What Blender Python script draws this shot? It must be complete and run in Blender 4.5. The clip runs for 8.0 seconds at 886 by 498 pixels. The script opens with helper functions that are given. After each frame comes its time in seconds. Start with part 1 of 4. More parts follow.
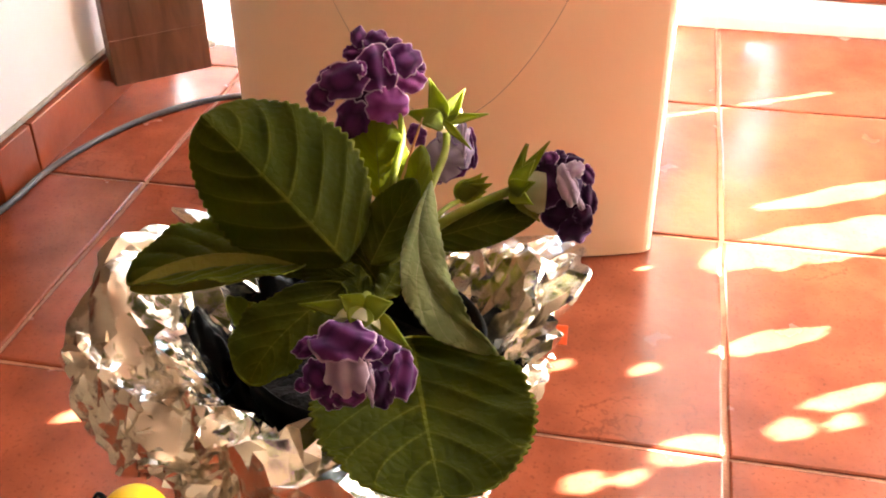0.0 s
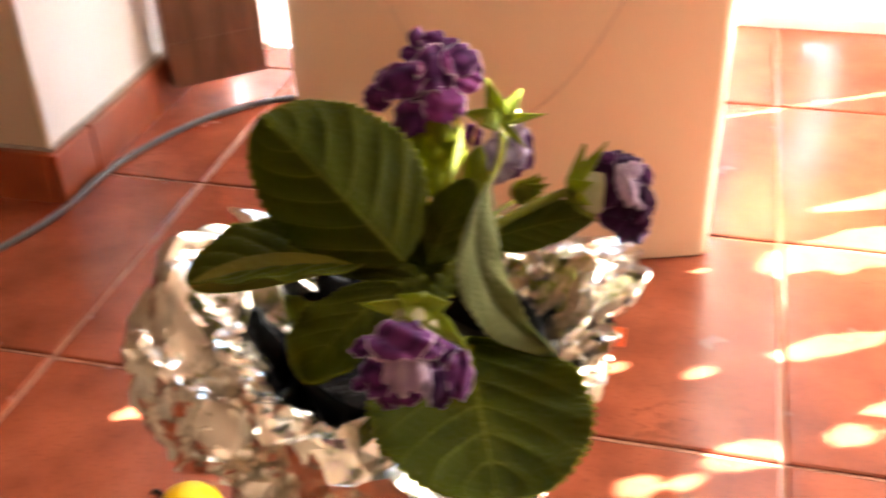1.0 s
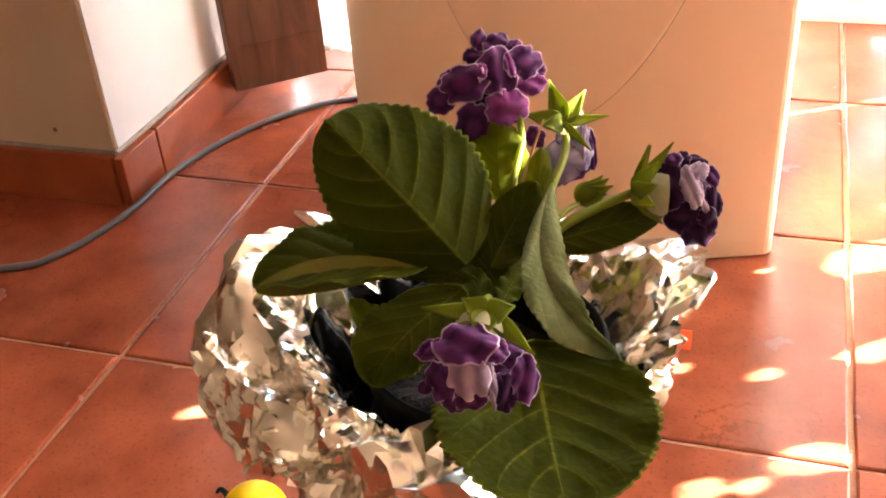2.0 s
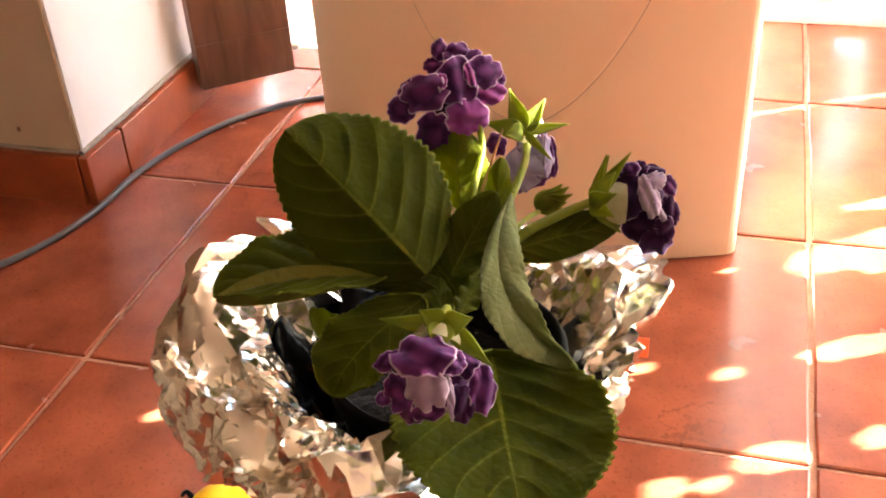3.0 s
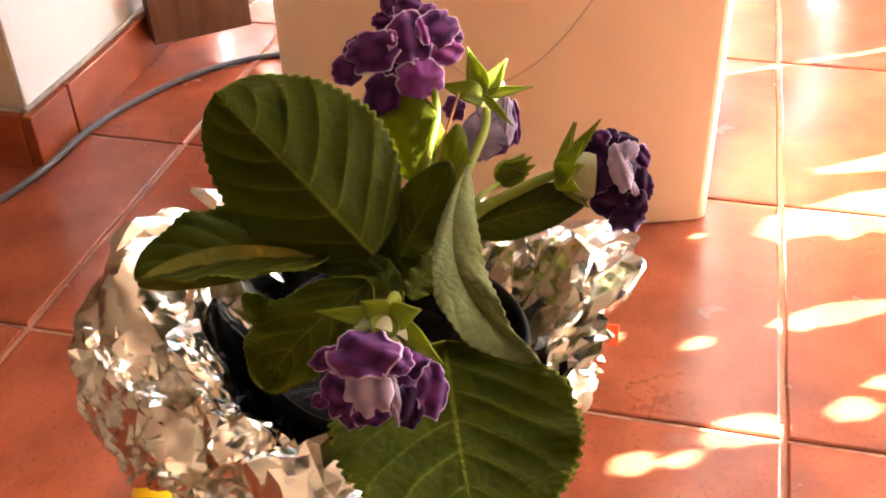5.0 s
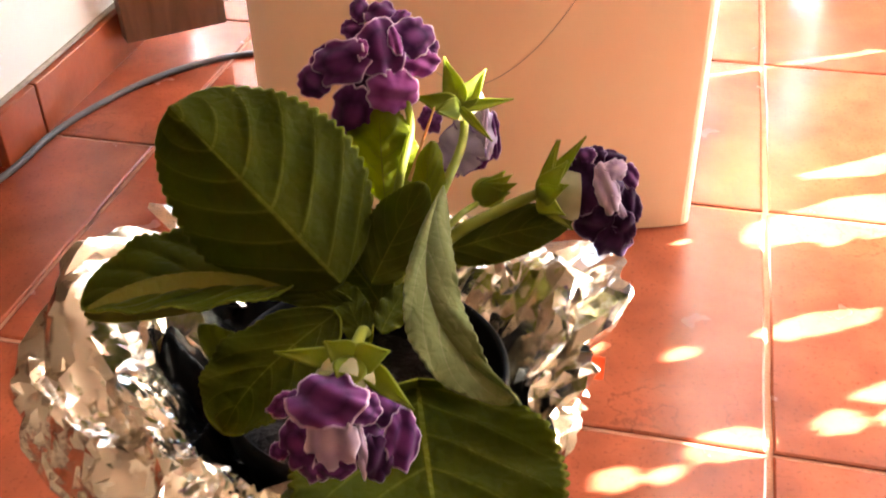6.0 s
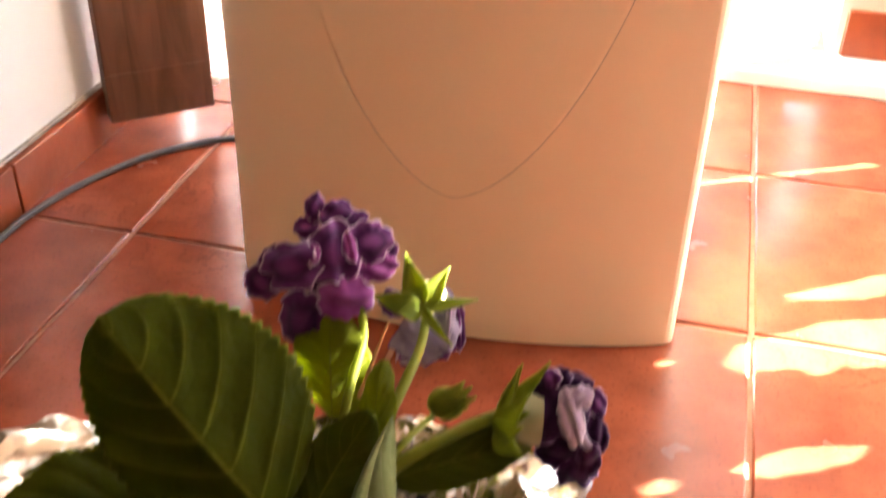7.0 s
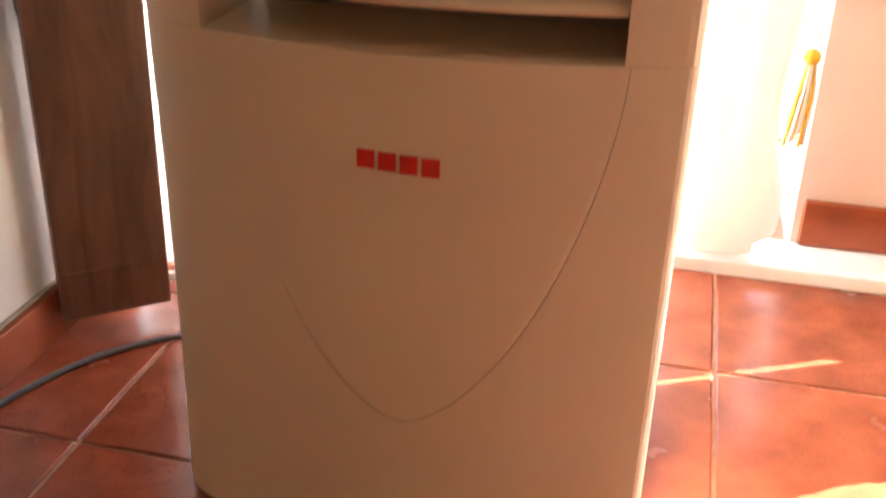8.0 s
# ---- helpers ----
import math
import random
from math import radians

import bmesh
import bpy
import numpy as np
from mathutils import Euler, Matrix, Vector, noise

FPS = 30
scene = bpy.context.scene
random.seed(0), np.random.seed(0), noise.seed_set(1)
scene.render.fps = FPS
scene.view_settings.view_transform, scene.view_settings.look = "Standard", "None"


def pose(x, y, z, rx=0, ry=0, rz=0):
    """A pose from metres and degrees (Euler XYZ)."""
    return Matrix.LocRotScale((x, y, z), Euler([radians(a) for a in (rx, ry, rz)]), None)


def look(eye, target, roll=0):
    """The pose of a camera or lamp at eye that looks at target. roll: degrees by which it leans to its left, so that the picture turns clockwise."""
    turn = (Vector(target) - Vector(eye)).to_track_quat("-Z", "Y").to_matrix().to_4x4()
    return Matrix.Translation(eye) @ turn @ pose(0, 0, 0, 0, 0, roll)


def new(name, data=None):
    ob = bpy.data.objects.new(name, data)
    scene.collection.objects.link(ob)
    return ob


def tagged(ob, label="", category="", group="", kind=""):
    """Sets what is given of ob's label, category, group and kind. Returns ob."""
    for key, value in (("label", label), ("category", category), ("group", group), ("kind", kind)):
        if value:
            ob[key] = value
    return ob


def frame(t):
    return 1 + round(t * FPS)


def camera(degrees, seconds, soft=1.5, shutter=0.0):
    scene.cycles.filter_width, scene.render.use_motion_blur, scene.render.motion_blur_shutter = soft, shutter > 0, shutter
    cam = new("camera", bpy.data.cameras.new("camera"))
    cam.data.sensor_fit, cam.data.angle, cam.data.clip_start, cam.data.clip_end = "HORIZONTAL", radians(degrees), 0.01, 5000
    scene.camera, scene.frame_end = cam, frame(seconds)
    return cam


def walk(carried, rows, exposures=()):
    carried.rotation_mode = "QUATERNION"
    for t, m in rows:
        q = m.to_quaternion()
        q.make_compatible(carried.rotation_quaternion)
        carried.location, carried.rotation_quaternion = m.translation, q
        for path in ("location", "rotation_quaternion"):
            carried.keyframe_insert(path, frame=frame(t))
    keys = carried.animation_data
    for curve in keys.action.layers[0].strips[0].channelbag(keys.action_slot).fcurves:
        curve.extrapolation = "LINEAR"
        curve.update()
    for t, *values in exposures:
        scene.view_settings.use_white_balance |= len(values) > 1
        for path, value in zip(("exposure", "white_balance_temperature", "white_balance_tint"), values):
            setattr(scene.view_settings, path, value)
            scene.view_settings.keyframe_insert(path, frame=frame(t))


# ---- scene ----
from mathutils import geometry

cam = camera(45.4, 8.0, soft=1.9, shutter=0.5)
PATH = [
    (0, (0.566, -0.655, 0.622), (0.219, 0.972, -0.489), -0.6),
    (0.5, (0.566, -0.655, 0.622), (0.230, 0.975, -0.488), -0.5),
    (0.8, (0.565, -0.655, 0.622), (0.220, 0.972, -0.488), -0.7),
    (1, (0.564, -0.655, 0.621), (0.121, 0.955, -0.487), -2.2),
    (1.2, (0.562, -0.654, 0.619), (-0.006, 0.923, -0.475), -4.7),
    (2.3, (0.562, -0.655, 0.624), (0.031, 0.926, -0.482), -4.2),
    (2.5, (0.563, -0.655, 0.625), (0.046, 0.928, -0.483), -4.0),
    (3, (0.566, -0.653, 0.628), (0.072, 0.933, -0.484), -3.5),
    (3.5, (0.566, -0.646, 0.626), (0.086, 0.942, -0.491), -3.2),
    (4, (0.565, -0.636, 0.622), (0.1, 0.944, -0.513), -3.0),
    (4.5, (0.564, -0.626, 0.616), (0.112, 0.944, -0.538), -2.9),
    (4.7, (0.563, -0.623, 0.614), (0.121, 0.942, -0.553), -2.7),
    (5.8, (0.558, -0.594, 0.605), (0.163, 0.958, -0.590), -1.5),
    (6, (0.557, -0.59, 0.604), (0.168, 0.971, -0.584), -1.4),
    (6.5, (0.555, -0.567, 0.61), (0.175, 1.018, -0.549), 0.0),
    (7, (0.556, -0.538, 0.631), (0.169, 1.085, -0.471), 1.5),
    (7.4, (0.559, -0.521, 0.651), (0.167, 1.170, -0.346), 1.2),
    (7.5, (0.56, -0.517, 0.656), (0.171, 1.185, -0.32), 1.3),
    (7.7, (0.564, -0.504, 0.668), (0.172, 1.222, -0.263), 1.7),
    (8, (0.569, -0.484, 0.689), (0.182, 1.272, -0.188), 1.9),
]
walk(cam, [(t, look(eye, target, roll)) for t, eye, target, roll in PATH],
     exposures=[(0, 5.36), (1.5, 5.38), (4, 5.5), (6.3, 5.5), (7, 5.2), (7.4, 4.95), (7.7, 4.65), (8, 4.3)])

# ---- daylight ----
SUN = Vector((0.799, 0.427, 0.423)).normalized()  # towards the sun
world = bpy.data.worlds.new("sky")
scene.world = world
world.use_nodes = True
sky = world.node_tree.nodes.new("ShaderNodeTexSky")
sky.sky_type, sky.sun_disc = "NISHITA", False
sky.sun_elevation = math.asin(SUN.z)
sky.sun_rotation = math.atan2(SUN.x, SUN.y)
world.node_tree.links.new(sky.outputs[0], world.node_tree.nodes["Background"].inputs[0])
world.node_tree.nodes["Background"].inputs[1].default_value = 0.05

sun_lamp = bpy.data.lights.new("sun", "SUN")
sun_lamp.energy, sun_lamp.angle, sun_lamp.color = 5.0, radians(0.12), (1.0, 0.98, 0.96)
sun = new("sun", sun_lamp)
sun.matrix_world = look(SUN * 6, (0, 0, 0))


def window_light(eye, target, w, h, watts, colour):
    """An area lamp in an opening, standing in for light from outside."""
    lamp = bpy.data.lights.new("window_light", "AREA")
    lamp.shape, lamp.size, lamp.size_y, lamp.energy, lamp.color = "RECTANGLE", w, h, watts, colour
    new("window_light", lamp).matrix_world = look(eye, target)


window_light((0.29, 1.2, 1.05), (0.29, 0, 0.9), 0.8, 2.0, 0.15, (0.66, 0.82, 1.0))
# extra lamp behind the curtain, added to make it glow and brighten the floor
window_light((0.58, 1.2, 1.05), (0.58, 0, 0.9), 0.36, 2.0, 0.5, (0.95, 0.97, 1.0))
# lamp added on the room side of the unseen blind, brightening from the right
window_light((2.3, 1.06, 1.2), (1.6, 0, 0.6), 2.0, 1.7, 2.2, (0.92, 0.96, 1.0))

# ---- materials ----
def material(name, colour, rough=0.5, metal=0.0, second=None, scale=8.0, mix=(0.35, 0.7), bump=0.0, bump_scale=200.0,
             rough_var=0.0, spec=0.5, per_object=0.0, translucent=None, share=0.4, detail=6.0, speck=0.0, stretch=None, crack=0.0):
    """A surface of two colours mixed by noise, with grain, relief and wear."""
    m = bpy.data.materials.new(name)
    m.use_nodes = True
    nt = m.node_tree
    n, l = nt.nodes, nt.links
    b = n["Principled BSDF"]
    b.inputs["Roughness"].default_value, b.inputs["Metallic"].default_value = rough, metal
    b.inputs["Specular IOR Level"].default_value = spec
    co = n.new("ShaderNodeTexCoord")
    tex = n.new("ShaderNodeTexNoise")
    tex.inputs["Scale"].default_value, tex.inputs["Detail"].default_value = scale, detail
    if stretch:
        mp = n.new("ShaderNodeMapping")
        mp.inputs["Scale"].default_value = stretch
        l.new(co.outputs["Object"], mp.inputs["Vector"])
        l.new(mp.outputs[0], tex.inputs["Vector"])
        tex.inputs["Distortion"].default_value = 1.2
    else:
        l.new(co.outputs["Object"], tex.inputs["Vector"])
    ramp = n.new("ShaderNodeMapRange")
    ramp.inputs[1].default_value, ramp.inputs[2].default_value = mix
    l.new(tex.outputs[0], ramp.inputs[0])
    col = n.new("ShaderNodeMix")
    col.data_type = "RGBA"
    col.inputs[6].default_value = (*colour, 1)
    col.inputs[7].default_value = (*(second or colour), 1)
    l.new(ramp.outputs[0], col.inputs[0])
    out = col.outputs[2]
    if speck:
        dots = n.new("ShaderNodeTexNoise")
        dots.inputs["Scale"].default_value, dots.inputs["Detail"].default_value = 260, 3
        l.new(co.outputs["Object"], dots.inputs["Vector"])
        cut = n.new("ShaderNodeMapRange")
        cut.inputs[1].default_value, cut.inputs[2].default_value, cut.inputs[4].default_value = 0.58, 0.7, speck
        l.new(dots.outputs[0], cut.inputs[0])
        dark = n.new("ShaderNodeMix")
        dark.data_type = "RGBA"
        dark.inputs[7].default_value = (*(0.45 * c for c in (second or colour)), 1)
        l.new(cut.outputs[0], dark.inputs[0])
        l.new(out, dark.inputs[6])
        out = dark.outputs[2]
    if crack:   # hairline cracks in some stretches of the glaze
        line, where = n.new("ShaderNodeTexNoise"), n.new("ShaderNodeTexNoise")
        line.inputs["Scale"].default_value, line.inputs["Detail"].default_value = 7, 7
        where.inputs["Scale"].default_value = 4.3
        off = n.new("ShaderNodeMath")
        off.operation = "SUBTRACT"
        off.inputs[1].default_value = 0.5
        size = n.new("ShaderNodeMath")
        size.operation = "ABSOLUTE"
        thin, some, both = n.new("ShaderNodeMapRange"), n.new("ShaderNodeMapRange"), n.new("ShaderNodeMath")
        thin.inputs[1].default_value, thin.inputs[2].default_value = 0.0, 0.005
        thin.inputs[3].default_value, thin.inputs[4].default_value = crack, 0.0
        some.inputs[1].default_value, some.inputs[2].default_value = 0.54, 0.6
        both.operation = "MULTIPLY"
        for tx in (line, where):
            l.new(co.outputs["Object"], tx.inputs["Vector"])
        l.new(line.outputs[0], off.inputs[0])
        l.new(off.outputs[0], size.inputs[0])
        l.new(size.outputs[0], thin.inputs[0])
        l.new(where.outputs[0], some.inputs[0])
        l.new(thin.outputs[0], both.inputs[0])
        l.new(some.outputs[0], both.inputs[1])
        split = n.new("ShaderNodeMix")
        split.data_type = "RGBA"
        split.inputs[7].default_value = (*(0.3 * c for c in (second or colour)), 1)
        l.new(both.outputs[0], split.inputs[0])
        l.new(out, split.inputs[6])
        out = split.outputs[2]
    if per_object:
        info = n.new("ShaderNodeObjectInfo")
        hsv = n.new("ShaderNodeHueSaturation")
        rng = n.new("ShaderNodeMapRange")
        rng.inputs[3].default_value, rng.inputs[4].default_value = 1 - per_object, 1 + per_object
        l.new(info.outputs["Random"], rng.inputs[0])
        l.new(rng.outputs[0], hsv.inputs["Value"])
        l.new(out, hsv.inputs["Color"])
        out = hsv.outputs[0]
    l.new(out, b.inputs["Base Color"])
    if rough_var:
        rr = n.new("ShaderNodeMapRange")
        rr.inputs[3].default_value, rr.inputs[4].default_value = rough - rough_var, rough + rough_var
        l.new(tex.outputs[0], rr.inputs[0])
        l.new(rr.outputs[0], b.inputs["Roughness"])
    if bump:
        fine = n.new("ShaderNodeTexNoise")
        fine.inputs["Scale"].default_value, fine.inputs["Detail"].default_value = bump_scale, 4
        l.new(co.outputs["Object"], fine.inputs["Vector"])
        bp = n.new("ShaderNodeBump")
        bp.inputs["Strength"].default_value, bp.inputs["Distance"].default_value = bump, 0.002
        l.new(fine.outputs[0], bp.inputs["Height"])
        l.new(bp.outputs[0], b.inputs["Normal"])
    if translucent:
        tr = n.new("ShaderNodeBsdfTranslucent")
        tr.inputs[0].default_value = (*translucent, 1)
        ms = n.new("ShaderNodeMixShader")
        ms.inputs[0].default_value = share
        l.new(b.outputs[0], ms.inputs[1])
        l.new(tr.outputs[0], ms.inputs[2])
        l.new(ms.outputs[0], n["Material Output"].inputs["Surface"])
    return m


def leaf_material(name, dark, light, vein, under, relief=0.12, share=0.33):
    """Leaf tissue with a pale net of veins laid out by the blade's own coordinates; light shines through it."""
    m = bpy.data.materials.new(name)
    m.use_nodes = True
    nt = m.node_tree
    n, l = nt.nodes, nt.links
    b = n["Principled BSDF"]
    b.inputs["Roughness"].default_value = 0.55
    b.inputs["Specular IOR Level"].default_value = 0.035

    def calc(op, a, c=None, d=None):
        x = n.new("ShaderNodeMath")
        x.operation = op
        for i, v in enumerate((a, c, d)):
            if v is None:
                continue
            if isinstance(v, (int, float)):
                x.inputs[i].default_value = v
            else:
                l.new(v, x.inputs[i])
        return x.outputs[0]

    uv = n.new("ShaderNodeUVMap")
    sep = n.new("ShaderNodeSeparateXYZ")
    l.new(uv.outputs[0], sep.inputs[0])
    s, u = sep.outputs[0], calc("ABSOLUTE", calc("SUBTRACT", sep.outputs[1], 0.5))  # along, and 0..0.5 across
    co = n.new("ShaderNodeTexCoord")
    warp = n.new("ShaderNodeTexNoise")
    warp.inputs["Scale"].default_value = 45
    l.new(co.outputs["Object"], warp.inputs["Vector"])
    w = calc("MULTIPLY", calc("SUBTRACT", warp.outputs[0], 0.5), 0.03)
    mid = calc("LESS_THAN", u, calc("MULTIPLY_ADD", s, -0.010, 0.014))
    # side veins run out and forward from the midrib
    q = calc("FRACT", calc("MULTIPLY", calc("ADD", calc("SUBTRACT", s, calc("MULTIPLY", calc("POWER", u, 1.25), 0.75)), w), 6.0))
    side = calc("LESS_THAN", calc("ABSOLUTE", calc("SUBTRACT", q, 0.5)), calc("MULTIPLY_ADD", u, -0.05, 0.042))
    net = n.new("ShaderNodeTexVoronoi")
    net.feature = "DISTANCE_TO_EDGE"
    net.inputs["Scale"].default_value = 230
    l.new(co.outputs["Object"], net.inputs["Vector"])
    fine = calc("MULTIPLY", calc("LESS_THAN", net.outputs["Distance"], 0.05), 0.05)
    veins = calc("MAXIMUM", calc("MAXIMUM", mid, calc("MULTIPLY", side, 0.6)), fine)
    rim = calc("MULTIPLY", calc("GREATER_THAN", u, 0.487), 0.7)
    veins = calc("MAXIMUM", veins, rim)
    tone = n.new("ShaderNodeTexNoise")
    tone.inputs["Scale"].default_value, tone.inputs["Detail"].default_value = 95, 7
    l.new(co.outputs["Object"], tone.inputs["Vector"])

    def blend(f, a, c):
        x = n.new("ShaderNodeMix")
        x.data_type = "RGBA"
        for i, v in ((0, f), (6, a), (7, c)):
            if isinstance(v, tuple):
                x.inputs[i].default_value = (*v, 1)
            else:
                l.new(v, x.inputs[i])
        return x.outputs[2]

    base = blend(veins, blend(tone.outputs[0], dark, light), vein)
    l.new(base, b.inputs["Base Color"])
    pucker = calc("ADD", calc("MULTIPLY", calc("ABSOLUTE", calc("SUBTRACT", q, 0.5)), relief), calc("ADD", calc("MULTIPLY", tone.outputs[0], 0.7), calc("MULTIPLY", calc("MINIMUM", net.outputs["Distance"], 0.3), 0.5)))
    bp = n.new("ShaderNodeBump")
    bp.inputs["Strength"].default_value, bp.inputs["Distance"].default_value = 0.7, 0.003
    l.new(pucker, bp.inputs["Height"])
    l.new(bp.outputs[0], b.inputs["Normal"])
    tr = n.new("ShaderNodeBsdfTranslucent")
    l.new(blend(veins, under, vein), tr.inputs[0])
    ms = n.new("ShaderNodeMixShader")
    ms.inputs[0].default_value = share
    l.new(b.outputs[0], ms.inputs[1])
    l.new(tr.outputs[0], ms.inputs[2])
    l.new(ms.outputs[0], n["Material Output"].inputs["Surface"])
    return m


def petal_material(name, deep, middle, rim_colour, rim_from=0.8):
    """Velvet petals, darker in the middle and pale along the edge."""
    m = bpy.data.materials.new(name)
    m.use_nodes = True
    nt = m.node_tree
    n, l = nt.nodes, nt.links
    b = n["Principled BSDF"]
    b.inputs["Roughness"].default_value, b.inputs["Sheen Weight"].default_value = 0.6, 0.1
    b.inputs["Specular IOR Level"].default_value = 0.1
    uv = n.new("ShaderNodeUVMap")
    sep = n.new("ShaderNodeSeparateXYZ")
    l.new(uv.outputs[0], sep.inputs[0])
    co = n.new("ShaderNodeTexCoord")
    tex = n.new("ShaderNodeTexNoise")
    tex.inputs["Scale"].default_value, tex.inputs["Detail"].default_value = 160, 5
    l.new(co.outputs["Object"], tex.inputs["Vector"])
    add = n.new("ShaderNodeMath")
    add.operation = "MULTIPLY_ADD"
    add.inputs[1].default_value = 0.16
    l.new(tex.outputs[0], add.inputs[0])
    l.new(sep.outputs[0], add.inputs[2])
    ramp = n.new("ShaderNodeValToRGB")
    e = ramp.color_ramp.elements
    e[0].position, e[0].color = 0.2, (*middle, 1)
    e[1].position, e[1].color = 1.14, (*rim_colour, 1)
    k = e.new(0.55)
    k.color = (*deep, 1)
    k = e.new(min(0.99, rim_from + 0.14))
    k.color = (*middle, 1)
    e[-1].position = 1.0
    sub = n.new("ShaderNodeMath")
    sub.operation = "SUBTRACT"
    sub.inputs[1].default_value = 0.06
    l.new(add.outputs[0], sub.inputs[0])
    l.new(sub.outputs[0], ramp.inputs[0])
    l.new(ramp.outputs[0], b.inputs["Base Color"])
    bp = n.new("ShaderNodeBump")
    bp.inputs["Strength"].default_value, bp.inputs["Distance"].default_value = 0.3, 0.001
    l.new(tex.outputs[0], bp.inputs["Height"])
    l.new(bp.outputs[0], b.inputs["Normal"])
    tr = n.new("ShaderNodeBsdfTranslucent")
    l.new(ramp.outputs[0], tr.inputs[0])
    ms = n.new("ShaderNodeMixShader")
    ms.inputs[0].default_value = 0.35
    l.new(b.outputs[0], ms.inputs[1])
    l.new(tr.outputs[0], ms.inputs[2])
    l.new(ms.outputs[0], n["Material Output"].inputs["Surface"])
    return m


def foil_material(name, colour, rough):
    """Crushed metal foil: every small cell between the creases lies at its own tilt, at two sizes."""
    m = bpy.data.materials.new(name)
    m.use_nodes = True
    n, l = m.node_tree.nodes, m.node_tree.links
    b = n["Principled BSDF"]
    b.inputs["Metallic"].default_value, b.inputs["Roughness"].default_value = 1.0, rough
    b.inputs["Base Color"].default_value = (*colour, 1)
    co, geo = n.new("ShaderNodeTexCoord"), n.new("ShaderNodeNewGeometry")
    warp = n.new("ShaderNodeTexNoise")
    warp.inputs["Scale"].default_value = 70
    l.new(co.outputs["Object"], warp.inputs["Vector"])
    bend = n.new("ShaderNodeVectorMath")
    bend.operation = "MULTIPLY_ADD"
    bend.inputs[1].default_value = (0.003, 0.003, 0.003)
    l.new(warp.outputs["Color"], bend.inputs[0])
    l.new(co.outputs["Object"], bend.inputs[2])
    crush = n.new("ShaderNodeAttribute")   # how hard each stretch was squeezed
    crush.attribute_name = "crush"
    out = geo.outputs["Normal"]
    for scale, tilt in ((95, 0.34), (240, 0.24)):
        cell = n.new("ShaderNodeTexVoronoi")
        cell.inputs["Scale"].default_value = scale
        l.new(bend.outputs[0], cell.inputs["Vector"])
        sub = n.new("ShaderNodeVectorMath")
        sub.operation = "SUBTRACT"
        sub.inputs[1].default_value = (0.5, 0.5, 0.5)
        l.new(cell.outputs["Color"], sub.inputs[0])
        add = n.new("ShaderNodeVectorMath")
        add.operation = "MULTIPLY_ADD"
        size = n.new("ShaderNodeMath")
        size.operation = "MULTIPLY"
        size.inputs[1].default_value = tilt
        l.new(crush.outputs["Fac"], size.inputs[0])
        l.new(size.outputs[0], add.inputs[1])
        l.new(sub.outputs[0], add.inputs[0])
        l.new(out, add.inputs[2])
        out = add.outputs[0]
    unit = n.new("ShaderNodeVectorMath")
    unit.operation = "NORMALIZE"
    l.new(out, unit.inputs[0])
    fine = n.new("ShaderNodeTexNoise")
    fine.inputs["Scale"].default_value, fine.inputs["Detail"].default_value = 160, 4
    l.new(co.outputs["Object"], fine.inputs["Vector"])
    bp = n.new("ShaderNodeBump")
    bp.inputs["Strength"].default_value, bp.inputs["Distance"].default_value = 0.18, 0.002
    l.new(fine.outputs[0], bp.inputs["Height"])
    l.new(unit.outputs[0], bp.inputs["Normal"])
    l.new(bp.outputs[0], b.inputs["Normal"])
    return m


FOIL = foil_material("foil", (0.78, 0.72, 0.6), 0.2)
TERRACOTTA = material("terracotta", (0.315, 0.078, 0.036), 0.24, second=(0.195, 0.043, 0.019), scale=14, bump=0.2, bump_scale=90, speck=0.45,
                      rough_var=0.09, per_object=0.1, detail=9, spec=0.5, crack=0.4)
SKIRTING = material("skirting_tile", (0.30, 0.065, 0.02), 0.32, second=(0.2, 0.04, 0.012), scale=16, bump=0.2, bump_scale=90,
                    rough_var=0.1, per_object=0.08)
GROUT = material("grout", (0.42, 0.2, 0.12), 0.9, second=(0.3, 0.12, 0.07), scale=40, bump=0.6, bump_scale=350)
PLASTER = material("white_plaster", (0.73, 0.74, 0.76), 0.85, second=(0.67, 0.68, 0.69), scale=6, bump=0.15, bump_scale=120)
TAN_PLASTER = material("tan_plaster", (0.5, 0.4, 0.29), 0.85, second=(0.43, 0.33, 0.23), scale=5, bump=0.2, bump_scale=60)
# dark ochre for unseen walls and ceiling only, chosen to cut bounced light
BOUNCE_CUT_PLASTER = material("bounce_cut_plaster", (0.45, 0.36, 0.27), 0.85, second=(0.38, 0.3, 0.22), scale=5, bump=0.2, bump_scale=60)
PINK_PLASTER = material("pink_plaster", (0.72, 0.55, 0.46), 0.8, second=(0.66, 0.48, 0.4), scale=5, bump=0.2, bump_scale=60)
MARBLE = material("white_marble", (0.82, 0.8, 0.77), 0.25, second=(0.62, 0.6, 0.58), scale=5, mix=(0.55, 0.75), bump=0.02)
WOOD = material("dark_wood", (0.2, 0.095, 0.06), 0.5, second=(0.1, 0.045, 0.028), scale=9, mix=(0.3, 0.75), bump=0.15, bump_scale=150, stretch=(5, 5, 0.7))
PLASTIC = material("cream_plastic", (0.86, 0.68, 0.46), 0.42, second=(0.82, 0.64, 0.42), scale=3, bump=0.04, bump_scale=500)
# cream plastic darkened: the outlet's shade put into the colour; also the panel joint
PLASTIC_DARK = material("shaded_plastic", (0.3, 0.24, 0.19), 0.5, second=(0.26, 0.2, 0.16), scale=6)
RED = material("red_print", (0.8, 0.035, 0.015), 0.5, second=(0.7, 0.03, 0.012), scale=40)
CABLE = material("grey_cable", (0.1, 0.1, 0.105), 0.5, second=(0.07, 0.07, 0.075), scale=30, bump=0.1)
